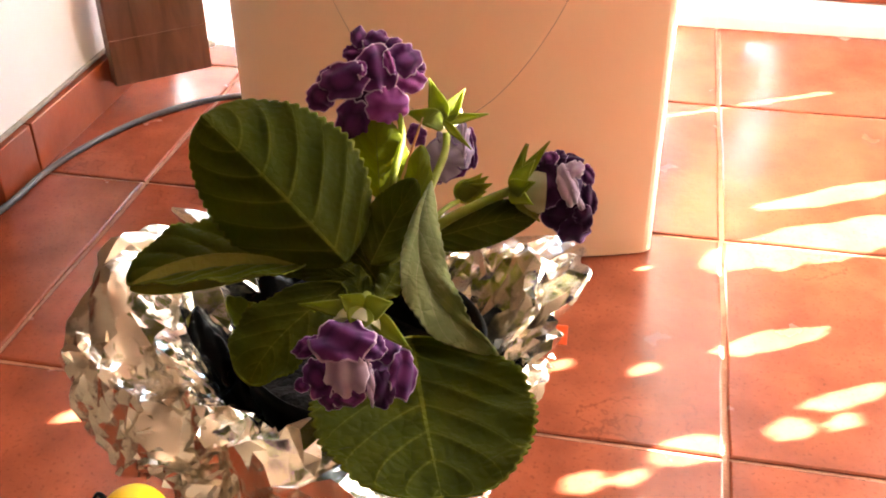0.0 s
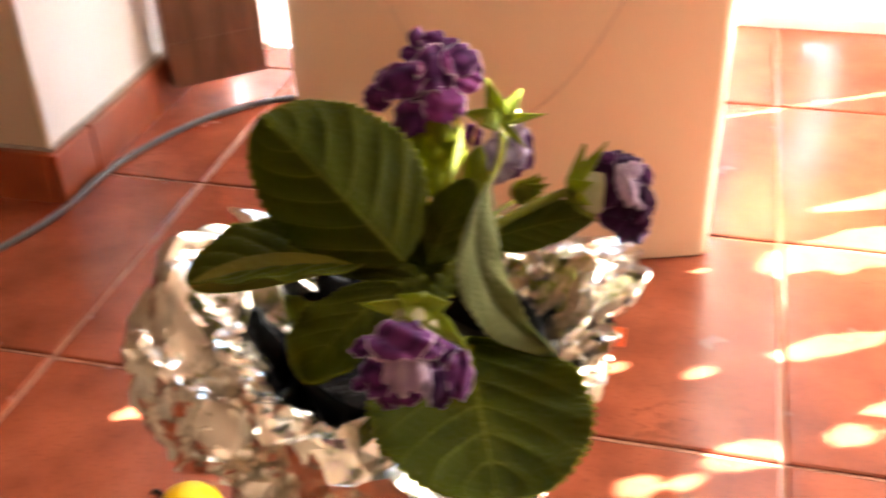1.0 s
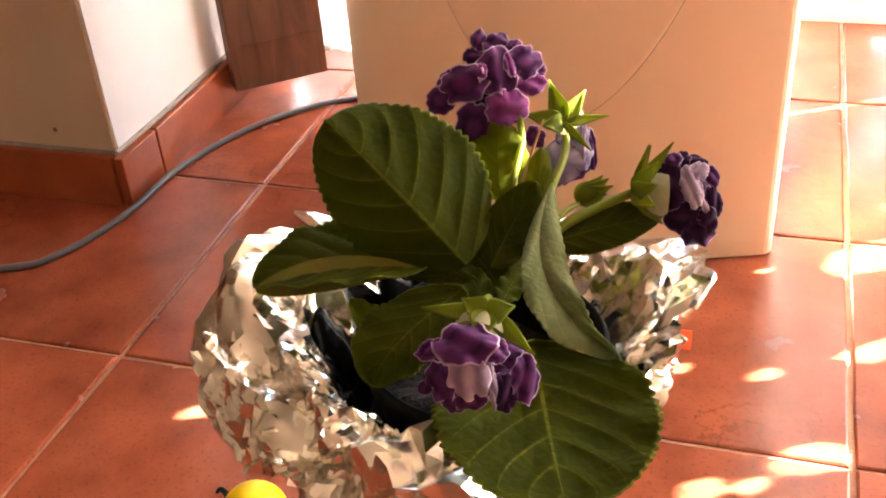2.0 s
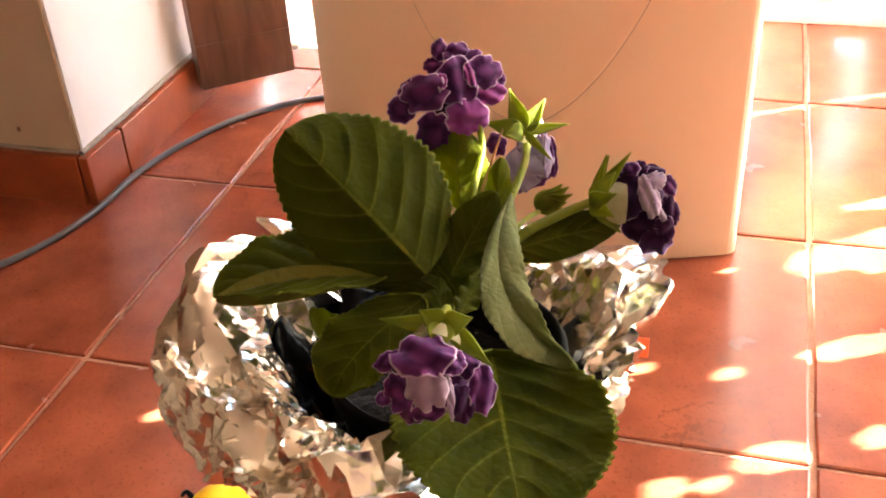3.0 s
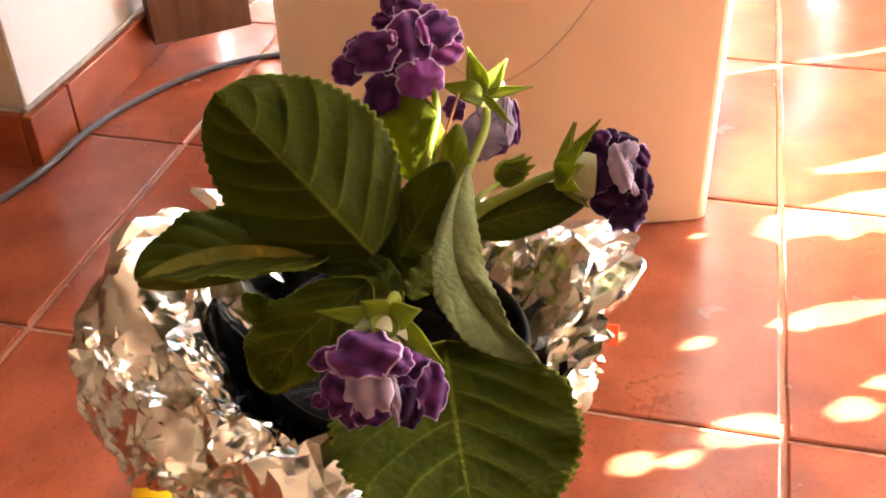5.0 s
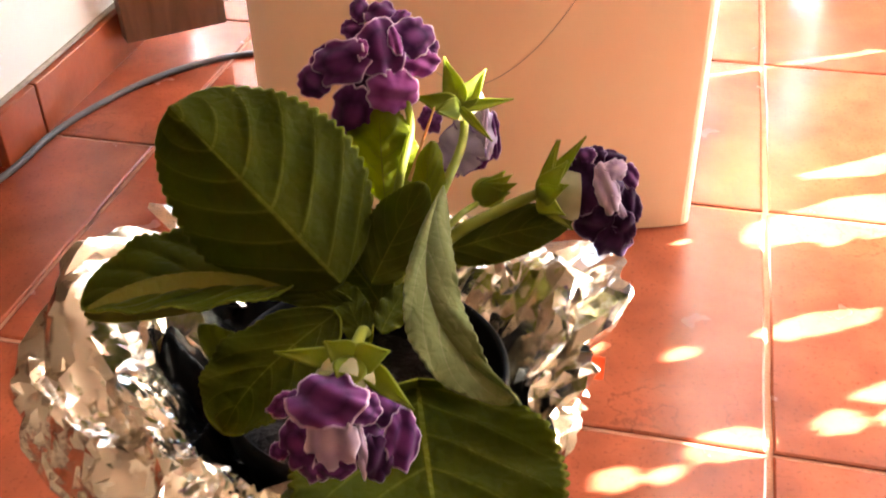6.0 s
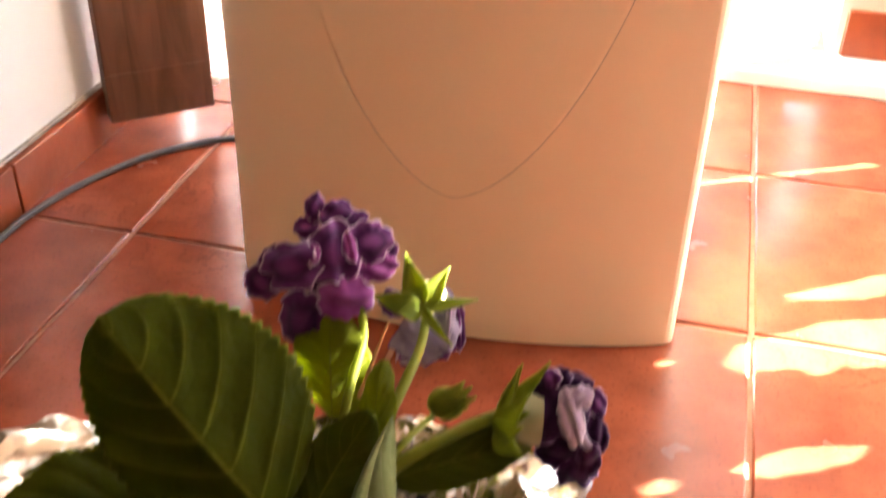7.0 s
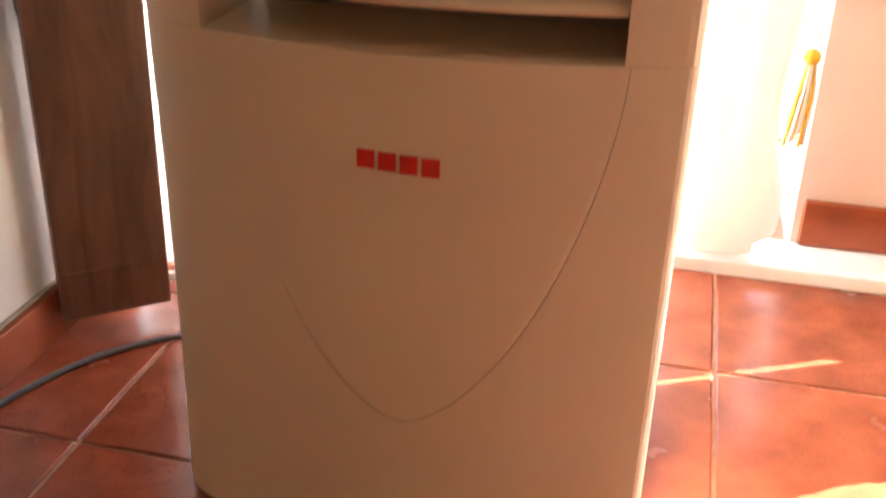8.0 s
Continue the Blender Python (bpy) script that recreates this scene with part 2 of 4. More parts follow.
FILLER = material("filler", (0.36, 0.33, 0.29), 0.9, second=(0.25, 0.22, 0.19), scale=60, bump=0.5, bump_scale=300)
CLOTH = material("white_cloth", (0.85, 0.83, 0.78), 0.9, second=(0.8, 0.77, 0.7), scale=20, bump=0.3, bump_scale=900,
                 translucent=(0.85, 0.82, 0.75), share=0.4)
SHEET = material("clear_sheet", (0.7, 0.68, 0.66), 0.3, second=(0.5, 0.48, 0.46), scale=14, bump=0.3, bump_scale=40,
                 translucent=(0.75, 0.73, 0.7), share=0.35)
PAVING = material("paving", (0.32, 0.3, 0.27), 0.9, second=(0.26, 0.24, 0.21), scale=3, bump=0.3, bump_scale=60)
YELLOW_CORD = material("yellow_cord", (0.75, 0.5, 0.05), 0.8, second=(0.6, 0.36, 0.03), scale=200, bump=0.5, bump_scale=900)
YELLOW = material("yellow_plastic", (0.85, 0.55, 0.01), 0.3, second=(0.8, 0.48, 0.01), scale=30)
BLACK = material("black_plastic", (0.003, 0.003, 0.003), 0.45, second=(0.01, 0.008, 0.006), scale=40, bump=0.05, spec=0.08)
BAG = material("black_film", (0.004, 0.0035, 0.003), 0.24, second=(0.007, 0.006, 0.005), scale=30, spec=0.07)
SOIL = material("soil", (0.008, 0.006, 0.004), 0.95, second=(0.016, 0.01, 0.007), scale=180, bump=1.0, bump_scale=420)
ORANGE = material("orange_plastic", (0.8, 0.13, 0.02), 0.4, second=(0.7, 0.1, 0.02), scale=60, translucent=(0.9, 0.2, 0.03), share=0.3)
STEM = material("stem", (0.11, 0.12, 0.01), 0.5, second=(0.16, 0.16, 0.02), scale=120, bump=0.2, spec=0.1, translucent=(0.4, 0.45, 0.04), share=0.25)
SEPAL = material("sepal", (0.11, 0.135, 0.012), 0.55, second=(0.17, 0.19, 0.025), scale=150, bump=0.3, spec=0.08, translucent=(0.42, 0.46, 0.03), share=0.35)
DRY = material("dry_stalk", (0.45, 0.2, 0.06), 0.7, second=(0.5, 0.3, 0.1), scale=200)
TUBE = material("flower_tube", (0.42, 0.36, 0.22), 0.6, second=(0.26, 0.25, 0.1), scale=90, spec=0.1, translucent=(0.4, 0.38, 0.14), share=0.25)
LEAF = leaf_material("leaf", (0.016, 0.020, 0.001), (0.046, 0.052, 0.002), (0.135, 0.145, 0.012), (0.18, 0.21, 0.002), relief=0.3)
LEAF_YOUNG = leaf_material("leaf_young", (0.062, 0.07, 0.003), (0.09, 0.1, 0.004), (0.17, 0.18, 0.03), (0.32, 0.36, 0.02), share=0.55)
LEAF_FOLD = leaf_material("leaf_fold", (0.13, 0.11, 0.016), (0.18, 0.155, 0.026), (0.17, 0.15, 0.03), (0.26, 0.24, 0.02), relief=0.0)
LEAF_UNDER = leaf_material("leaf_underside", (0.09, 0.1, 0.03), (0.18, 0.185, 0.075), (0.22, 0.225, 0.1), (0.16, 0.22, 0.03), relief=0.02)
PETAL = petal_material("petal", (0.058, 0.009, 0.064), (0.15, 0.032, 0.15), (0.62, 0.45, 0.58))
PETAL_PINK = petal_material("petal_pink", (0.2, 0.03, 0.17), (0.3, 0.07, 0.27), (0.65, 0.5, 0.66))
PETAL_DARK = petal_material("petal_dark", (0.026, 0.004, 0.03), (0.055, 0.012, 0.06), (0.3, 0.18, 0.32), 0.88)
PETAL_PALE = petal_material("petal_pale", (0.36, 0.24, 0.35), (0.44, 0.32, 0.4), (0.6, 0.48, 0.58))
PETAL_BACK = petal_material("petal_back", (0.3, 0.24, 0.36), (0.34, 0.28, 0.36), (0.12, 0.05, 0.22))

# ---- mesh helpers ----
def mesh_object(name, bm, mat, parent=None, label="", smooth=False):
    me = bpy.data.meshes.new(name)
    bmesh.ops.recalc_face_normals(bm, faces=bm.faces)
    bm.to_mesh(me)
    bm.free()
    me.materials.append(mat)
    if smooth:
        me.polygons.foreach_set("use_smooth", [True] * len(me.polygons))
    ob = new(name, me)
    if parent:
        ob.parent = parent
    if label:
        ob["label"] = label
    return ob


def part(name, bm, mat, parent, label="", smooth=False):
    return mesh_object(name, bm, mat, parent, label, smooth)


def thing(name, place, label, category, group="", kind=""):
    ob = new(name)
    ob.location = place
    return tagged(ob, label, category, group, kind)


def box_bm(lo, hi, bevel=0.0):
    bm = bmesh.new()
    bmesh.ops.create_cube(bm, size=1)
    for v in bm.verts:
        v.co = Vector([lo[i] + (v.co[i] + 0.5) * (hi[i] - lo[i]) for i in range(3)])
    if bevel:
        bmesh.ops.bevel(bm, geom=bm.edges[:], offset=bevel, segments=2, affect="EDGES", profile=0.6)
    return bm


def grid_bm(rows, closed=False, uvs=None):
    """A sheet through rows of points; uvs: the same shape of pairs."""
    bm = bmesh.new()
    vs = [[bm.verts.new(p) for p in row] for row in rows]
    lay = bm.loops.layers.uv.new("UVMap") if uvs else None
    for i in range(len(vs) - 1):
        m = len(vs[i])
        for j in range(m if closed else m - 1):
            k = (j + 1) % m
            f = bm.faces.new((vs[i][j], vs[i][k], vs[i + 1][k], vs[i + 1][j]))
            if lay:
                for loop, (a, c) in zip(f.loops, ((i, j), (i, k), (i + 1, k), (i + 1, j))):
                    loop[lay].uv = uvs[a][c]
    return bm


def tube_bm(points, radius, sides=10, taper=1.0):
    """A round stalk along points (smoothed)."""
    pts = [Vector(p) for p in points]
    path = []
    n = len(pts)
    for i in range(n - 1):
        p0, p1, p2, p3 = pts[max(i - 1, 0)], pts[i], pts[i + 1], pts[min(i + 2, n - 1)]
        for k in range(8):
            t = k / 8
            path.append(0.5 * (2 * p1 + (p2 - p0) * t + (2 * p0 - 5 * p1 + 4 * p2 - p3) * t * t + (3 * p1 - p0 - 3 * p2 + p3) * t ** 3))
    path.append(pts[-1])
    rows = []
    for i, p in enumerate(path):
        d = (path[min(i + 1, len(path) - 1)] - path[max(i - 1, 0)]).normalized()
        a = d.cross(Vector((0.31, 0.2, 0.93))).normalized()
        b = d.cross(a)
        r = radius * (1 + (taper - 1) * i / (len(path) - 1))
        rows.append([p + r * (a * math.cos(q) + b * math.sin(q)) for q in (2 * math.pi * j / sides for j in range(sides))])
    bm = grid_bm(rows, closed=True)
    for ring in (0, len(rows) - 1):
        bm.verts.ensure_lookup_table()
        bm.faces.new([bm.verts[ring * sides + j] for j in range(sides)])
    return bm


# ---- the room ----
T = 0.33  # floor tile pitch
floor = mesh_object("floor", box_bm((-2.4, -3.1, -0.05), (4.8, 2.0, -0.003)), GROUT)
tagged(floor, "glossy terracotta tile floor with pale worn grout", "floor", kind="structure")

WALL_X, WALL_Y = -0.146, 0.263   # the pillar's corner
BACK = 1.03
ROOM = (-2.3, 4.7, -3.0)
HIGH = 2.5


def wall(name, lo, hi, mat=PLASTER, label="plain white painted plaster wall"):
    return tagged(mesh_object(name, box_bm(lo, hi), mat), label, "wall", kind="structure")


wall("wall_pillar_front", (ROOM[0], WALL_Y, -0.003), (WALL_X - 0.003, WALL_Y + 0.004, HIGH), TAN_PLASTER, "tan plaster face of the wall end")
wall("wall_pillar", (ROOM[0], WALL_Y + 0.004, -0.003), (WALL_X, BACK + 0.2, HIGH), label="white plaster wall end with a rounded dirty corner")
wall("wall_west", (ROOM[0] - 0.2, ROOM[2] - 0.2, -0.003), (ROOM[0], BACK + 0.2, HIGH), BOUNCE_CUT_PLASTER, "unseen dark ochre plaster wall, darkened to cut bounced light")
wall("wall_south", (ROOM[0], ROOM[2] - 0.2, -0.003), (ROOM[1], ROOM[2], HIGH), BOUNCE_CUT_PLASTER, "unseen dark ochre plaster wall, darkened to cut bounced light")
wall("wall_east", (ROOM[1], ROOM[2] - 0.2, -0.003), (ROOM[1] + 0.2, BACK + 0.2, HIGH), BOUNCE_CUT_PLASTER, "unseen dark ochre plaster wall, darkened to cut bounced light")
# north wall: a balcony door behind the appliance, a window further along
pink = "pinkish painted plaster wall in bright daylight"
wall("wall_north_1", (WALL_X, BACK, 2.1), (0.765, BACK + 0.2, HIGH), PINK_PLASTER, pink)
wall("wall_north_2", (0.765, BACK, -0.003), (1.25, BACK + 0.2, HIGH), PINK_PLASTER, pink)
wall("wall_north_3", (1.25, BACK, -0.003), (4.3, BACK + 0.2, 0.3), PINK_PLASTER, pink)
wall("wall_north_4", (1.25, BACK, 2.1), (4.3, BACK + 0.2, HIGH), PINK_PLASTER, pink)
wall("wall_north_5", (4.3, BACK, -0.003), (ROOM[1], BACK + 0.2, HIGH), PINK_PLASTER, pink)
ceiling = mesh_object("ceiling", box_bm((ROOM[0] - 0.2, ROOM[2] - 0.2, HIGH), (ROOM[1] + 0.2, BACK + 0.2, HIGH + 0.15)), BOUNCE_CUT_PLASTER)
tagged(ceiling, "unseen ochre ceiling, darkened to cut bounced light", "ceiling", kind="structure")
ground = mesh_object("ground", box_bm((-60, -60, -0.2), (60, 60, -0.06)), PAVING)
tagged(ground, "pale sunlit paving outside the windows", "ground", kind="structure")

threshold = mesh_object("trim_threshold", box_bm((0.45, 0.930, -0.002), (1.25, 1.029, 0.022), 0.004), MARBLE)
tagged(threshold, "white marble threshold strip along the doorway", "threshold", kind="structure")

# unseen cloth blind added in the further window to shape the sun into streaks
def shutter():
    """An unseen blind masking the sun; each gap is cut for one wanted streak."""
    gaps = [  # where its light falls: x, y, half length, half width, height
        (0.762, 0.345, 0.145, 0.036), (0.80, 0.455, 0.11, 0.017), (0.86, 0.757, 0.42, 0.0055),
        (0.708, 0.166, 0.062, 0.014), (0.590, 0.101, 0.013, 0.007), (0.633, 0.004, 0.039, 0.017),
        (0.550, -0.049, 0.020, 0.011), (0.585, -0.037, 0.018, 0.007), (0.715, 0.045, 0.023, 0.013),
        (0.765, 0.096, 0.042, 0.011), (0.759, 0.063, 0.018, 0.009), (0.585, 0.263, 0.010, 0.004),
        (0.92, 0.42, 0.10, 0.05), (0.86, 0.23, 0.05, 0.02), (0.125, -0.050, 0.030, 0.008),
        (0.515, 0.092, 0.014, 0.008),
        (0.594, 0.405, 0.5, 0.086, 0.27), (0.464, -0.295, 0.012, 0.009, 0.415),
        # patches out of view, added to bounce light onto the appliance and wall
        (1.28, 0.52, 0.3, 0.10), (1.4, 0.76, 0.36, 0.09), (1.15, 0.18, 0.15, 0.06), (1.10, 0.02, 0.14, 0.05), (1.08, -0.15, 0.14, 0.05),
        (0.552, -0.305, 0.014, 0.012, 0.385), (0.483, -0.248, 0.02, 0.012, 0.42), (0.366, -0.31, 0.010, 0.006, 0.377),
    ]
    flat = Vector((SUN.x, SUN.y)).normalized()
    step, x0, x1, z0, z1 = 0.005, 1.25, 4.3, 0.3, 2.1
    nx, nz = int((x1 - x0) / step), int((z1 - z0) / step)
    bm = bmesh.new()
    vs = {}

    def vert(i, k):
        if (i, k) not in vs:
            vs[i, k] = bm.verts.new((x0 + i * step, BACK + 0.1, z0 + k * step))
        return vs[i, k]

    for i in range(nx):
        for k in range(nz):
            x, z = x0 + (i + 0.5) * step, z0 + (k + 0.5) * step
            back = z / SUN.z
            fx, fy = x - SUN.x * back, BACK + 0.1 - SUN.y * back
            wob = 0.35 * noise.noise((fx * 45, fy * 45, 3.1))
            open_here = False
            for gx, gy, a, b, *up in gaps:
                h = up[0] / SUN.z if up else 0.0
                d = Vector((fx + SUN.x * h - gx, fy + SUN.y * h - gy))
                p, q = d.dot(flat), d.dot(Vector((-flat.y, flat.x)))
                if (p / a) ** 2 + (q / b) ** 2 < (1 if b > 0.08 else 0.9 + 1.2 * wob):
                    open_here = True
                    break
            if not open_here:
                bm.faces.new((vert(i, k), vert(i + 1, k), vert(i + 1, k + 1), vert(i, k + 1)))
    return bm


sun_mask = mesh_object("sun_mask_1", shutter(), CLOTH)
tagged(sun_mask, "unseen pale cloth blind, its gaps cut to shape the sun's streaks", "blind", kind="structure")

# ---- skirting ----
skirting = mesh_object("baseboard", box_bm((ROOM[0], WALL_Y - 0.006, -0.002), (WALL_X + 0.006, BACK - 0.11, 0.06)), GROUT)
tagged(skirting, "terracotta tile skirting along the plaster wall", "skirting", kind="structure")


def skirt_tile(lo, hi):
    part("tile", box_bm(lo, hi, 0.002), SKIRTING, skirting)


edges = [WALL_Y - 0.012] + [T * k for k in (1, 2)] + [BACK - 0.11]
for a, b in zip(edges, edges[1:]):
    skirt_tile((WALL_X, a + 0.0015, -0.001), (WALL_X + 0.012, b - 0.0015, 0.062))
for k in range(6):
    b = WALL_X - 0.002 - k * T
    skirt_tile((b - T + 0.003, WALL_Y - 0.012, -0.001), (b, WALL_Y, 0.063))
# grey filler line between plaster and skirting
part("filler_line", tube_bm([(WALL_X + 0.001, WALL_Y - 0.002, 0.0645), (WALL_X + 0.003, 0.4, 0.0655), (WALL_X + 0.001, 0.62, 0.065), (WALL_X + 0.002, BACK - 0.12, 0.065)], 0.0032, 8), FILLER, skirting, "grey filler line on the skirting")
part("filler_line", tube_bm([(-0.9, WALL_Y - 0.001, 0.065), (-0.5, WALL_Y - 0.003, 0.0655), (WALL_X - 0.003, WALL_Y - 0.002, 0.065)], 0.0026, 8), FILLER, skirting, "grey filler line on the skirting")
skirting_north = mesh_object("baseboard_north", box_bm((0.775, BACK - 0.008, 0.022), (ROOM[1], BACK, 0.085)), GROUT)
tagged(skirting_north, "terracotta tile skirting on the pink wall", "skirting", kind="structure")
for k in range(12):
    a = 0.775 + k * T
    part("tile", box_bm((a + 0.0015, BACK - 0.014, 0.023), (min(a + T - 0.0015, ROOM[1]), BACK - 0.002, 0.092), 0.002), SKIRTING, skirting_north)

# ---- portable air conditioner ----
AC_X0, AC_X1, AC_BACK, AC_TOP = 0.146, 0.586, 0.63, 0.76
SLOT0, SLOT1 = 0.472, 0.580


def front(x, z):
    """The bowed front: y of the shell at x, z."""
    u = (x - (AC_X0 + AC_X1) / 2) / ((AC_X1 - AC_X0) / 2)
    y = 0.246 + 0.043 * u * u + 0.03 * z
    if u < 0:
        y += 0.010 * u ** 14
    edge = x - (AC_X1 - 0.008)   # rounded upright edge
    if edge > 0:
        y += 0.008 - math.sqrt(max(0.0, 0.008 ** 2 - edge * edge))
    if z < 0.02:
        y += 0.002 * (1 - z / 0.02) ** 2
    return y


def flare(x, z):
    """The housing widens a little towards its top, shaped to fit the camera's view."""
    return x - 0.012 * (z / 0.5) ** 2 * (AC_X1 - x) / (AC_X1 - AC_X0)


def shell(xa, xb, z0, z1, nx=48, nz=24):
    """A block of the housing between two heights, with the bowed front."""
    xs = [xa + (xb - xa) * (0.5 - 0.5 * math.cos(math.pi * i / nx)) for i in range(nx + 1)]
    rows = []
    for k in range(nz + 1):
        z = z0 + (z1 - z0) * k / nz
        rows.append([(flare(x, z), front(x, z), z) for x in xs] + [(flare(xb, z), AC_BACK, z), (flare(xa, z), AC_BACK, z)])
    bm = grid_bm(rows, closed=True)
    bm.verts.ensure_lookup_table()
    m = nx + 3
    bm.faces.new([bm.verts[j] for j in range(m)])
    bm.faces.new([bm.verts[nz * m + j] for j in range(m)])
    return bm


def join(*bms):
    out = bmesh.new()
    for b in bms:
        me = bpy.data.meshes.new("piece")
        b.to_mesh(me)
        b.free()
        out.from_mesh(me)
        bpy.data.meshes.remove(me)
    return out


ac = thing("air_conditioner", (0, 0, 0), "cream plastic portable air conditioner standing on the tile floor", "air conditioner")
CH, CH_R = 0.060, 0.053
part("body", shell(AC_X0, AC_X1, 0.001, SLOT0), PLASTIC, ac)
part("body_top", shell(AC_X0, AC_X1, SLOT1, AC_TOP), PLASTIC, ac)
part("side_cheek", shell(AC_X0, AC_X0 + CH, SLOT0 + 0.0005, SLOT1 - 0.0005, nx=10, nz=6), PLASTIC, ac)
part("side_cheek", shell(AC_X1 - CH_R, AC_X1, SLOT0 + 0.0005, SLOT1 - 0.0005, nx=10, nz=6), PLASTIC, ac)
part("outlet_back", box_bm((AC_X0 + CH, 0.4, SLOT0), (AC_X1 - CH_R, 0.42, SLOT1)), PLASTIC_DARK, ac, "inside of the air outlet, its shade put into darker plastic")


def louvre(z):
    rows = []
    for k in range(7):
        a = math.pi * 2 * k / 7
        rows.append([(x, front(x, z) + 0.022 + 0.02 * math.cos(a), z + 0.0045 * math.sin(a) + 0.25 * 0.02 * math.cos(a))
                     for x in (AC_X0 + CH + 0.003 + (AC_X1 - AC_X0 - CH - CH_R - 0.006) * i / 24 for i in range(25))])
    rows.append(rows[0])
    return grid_bm(rows)


for z in (0.514, 0.549):
    part("louvre", louvre(z), PLASTIC, ac, smooth=True)


PANEL_TOP, PANEL_LOW, PANEL_MID = SLOT0 - 0.0005, 0.152, 0.374


def panel_half(f):
    """Half width of the front panel, f from 0 at its top to 1 at its lowest point."""
    return 0.162 * max(0.0, 1 - f ** 1.6) ** 0.6


def shield():
    """The shield-shaped front panel: flatter than the housing, with a rolled edge, closing in a curved point."""
    rows, n = [], 40
    for k in range(61):
        f = math.sin(math.pi / 2 * k / 60)
        z = PANEL_TOP + (PANEL_LOW - PANEL_TOP) * f
        w, row = panel_half(f), []
        for i in range(n + 1):
            u = -math.cos(math.pi * i / n)
            x = PANEL_MID + w * u
            flat = 0.0006 * f * f
            near_edge = min((1 - abs(u)) * w, (1 - f) * 0.3) / 0.003
            lip = math.sqrt(max(0.0, 1 - (1 - min(1.0, near_edge)) ** 2))
            row.append((x, front(x, z) + 0.001 - (0.0016 + flat) * lip, z))
        rows.append(row)
    return grid_bm(rows)


part("front_panel", shield(), PLASTIC, ac, "cream plastic shield-shaped front panel", smooth=True)


def seam():
    """The dark hairline joint round the front panel."""
    left, right = [], []
    for k in range(41):
        f = math.sin(math.pi / 2 * k / 40)
        z = PANEL_TOP + (PANEL_LOW - PANEL_TOP) * f
        w = panel_half(f) + 0.0002
        right.append((PANEL_MID + w, front(PANEL_MID + w, z) - 0.0002, z))
        left.append((PANEL_MID - w, front(PANEL_MID - w, z) - 0.0002, z))
    return tube_bm(right[::2] + left[::-2][1:], 0.0003, 5)


part("panel_joint", seam(), PLASTIC_DARK, ac, "dark hairline joint round the front panel")


def badge(x0, z0, w, h):
    """One plain red mark of the maker's badge."""
    def y(x, z):
        return front(x, z) - 0.0020
    rows = [[(x0 + w * i / 4, y(x0 + w * i / 4, z0 + h * k / 3), z0 + h * k / 3) for i in range(5)] for k in range(4)]
    bm = grid_bm(rows)
    ext = bmesh.ops.extrude_face_region(bm, geom=bm.faces[:])
    bmesh.ops.translate(bm, vec=(0, -0.0006, 0), verts=[g for g in ext["geom"] if isinstance(g, bmesh.types.BMVert)])
    return bm


for i in range(4):
    part("badge_mark", badge(0.3345 + 0.0174 * i, 0.3815 - 0.0008 * i, 0.0145, 0.0150), RED, ac, "plain red printed badge mark")

# ---- wooden door leaf, standing ajar ----
door = thing("door_1", (-0.117, 0.505, 0.0), "dark brown wooden door leaf standing ajar over the floor", "door", kind="structure")
door.rotation_euler[2] = math.atan2(0.084, 0.099)
part("leaf", box_bm((0, 0, 0.03), (0.130, 0.035, 2.0), 0.002), WOOD, door)
for z0 in (0.09, 1.1):
    part("stile_line", box_bm((0.0, -0.0015, z0), (0.1295, 0.001, z0 + 0.003)), WOOD, door)
bm = bmesh.new()
bmesh.ops.create_uvsphere(bm, u_segments=16, v_segments=10, radius=0.006, matrix=pose(0.137, 0.012, 0.06))
part("stop_knob", bm, MARBLE, door, "small white round door stop", smooth=True)
part("hinge_pin", box_bm((0.129, 0.008, 0.055), (0.136, 0.016, 0.065)), MARBLE, door)

# ---- crinkled sheet behind the appliance ----
rows = []
for k in range(41):
    z = 0.002 + 1.3 * (k / 40) ** 1.4
    rows.append([(x, 0.735 + 0.02 * noise.noise((x * 14, z * 9, 1)) + 0.014 * abs(noise.noise((x * 38, z * 22, 5))), z)
                 for x in (-0.14 + 0.27 * i / 50 for i in range(51))])
sheet = mesh_object("plastic_sheet", grid_bm(rows), SHEET)
tagged(sheet, "crinkled translucent white sheet standing behind the appliance", "sheet")

# ---- white curtain with a tied-back cord ----
curtain = thing("curtain", (0.69, 0.93, 0.0), "white gathered curtain hanging to the floor, lit by a lamp behind it", "curtain")
rows = []
for k in range(49):
    z = 0.028 + 2.02 * (k / 48) ** 1.3
    swell = 0.066 + 0.016 * math.exp(-((z - 0.09) / 0.07) ** 2) - 0.03 * math.exp(-((z - 0.035) / 0.012) ** 2) - 0.012 * math.exp(-((z - 0.25) / 0.1) ** 2)
    row = []
    for i in range(72):
        a = 2 * math.pi * i / 72
        fold = 1 + 0.06 * math.sin(9 * a + 0.6 * math.sin(5 * z)) * min(1, z / 0.2)
        row.append((0.655 + swell * fold * math.cos(a), 0.962 + 0.45 * swell * fold * math.sin(a), z))
    rows.append(row)
bm = grid_bm(rows, closed=True)
bm.verts.ensure_lookup_table()
bm.faces.new([bm.verts[i] for i in range(72)])
bm.transform(Matrix.Translation((-0.69, -0.93, 0)))
part("drape", bm, CLOTH, curtain, smooth=True)

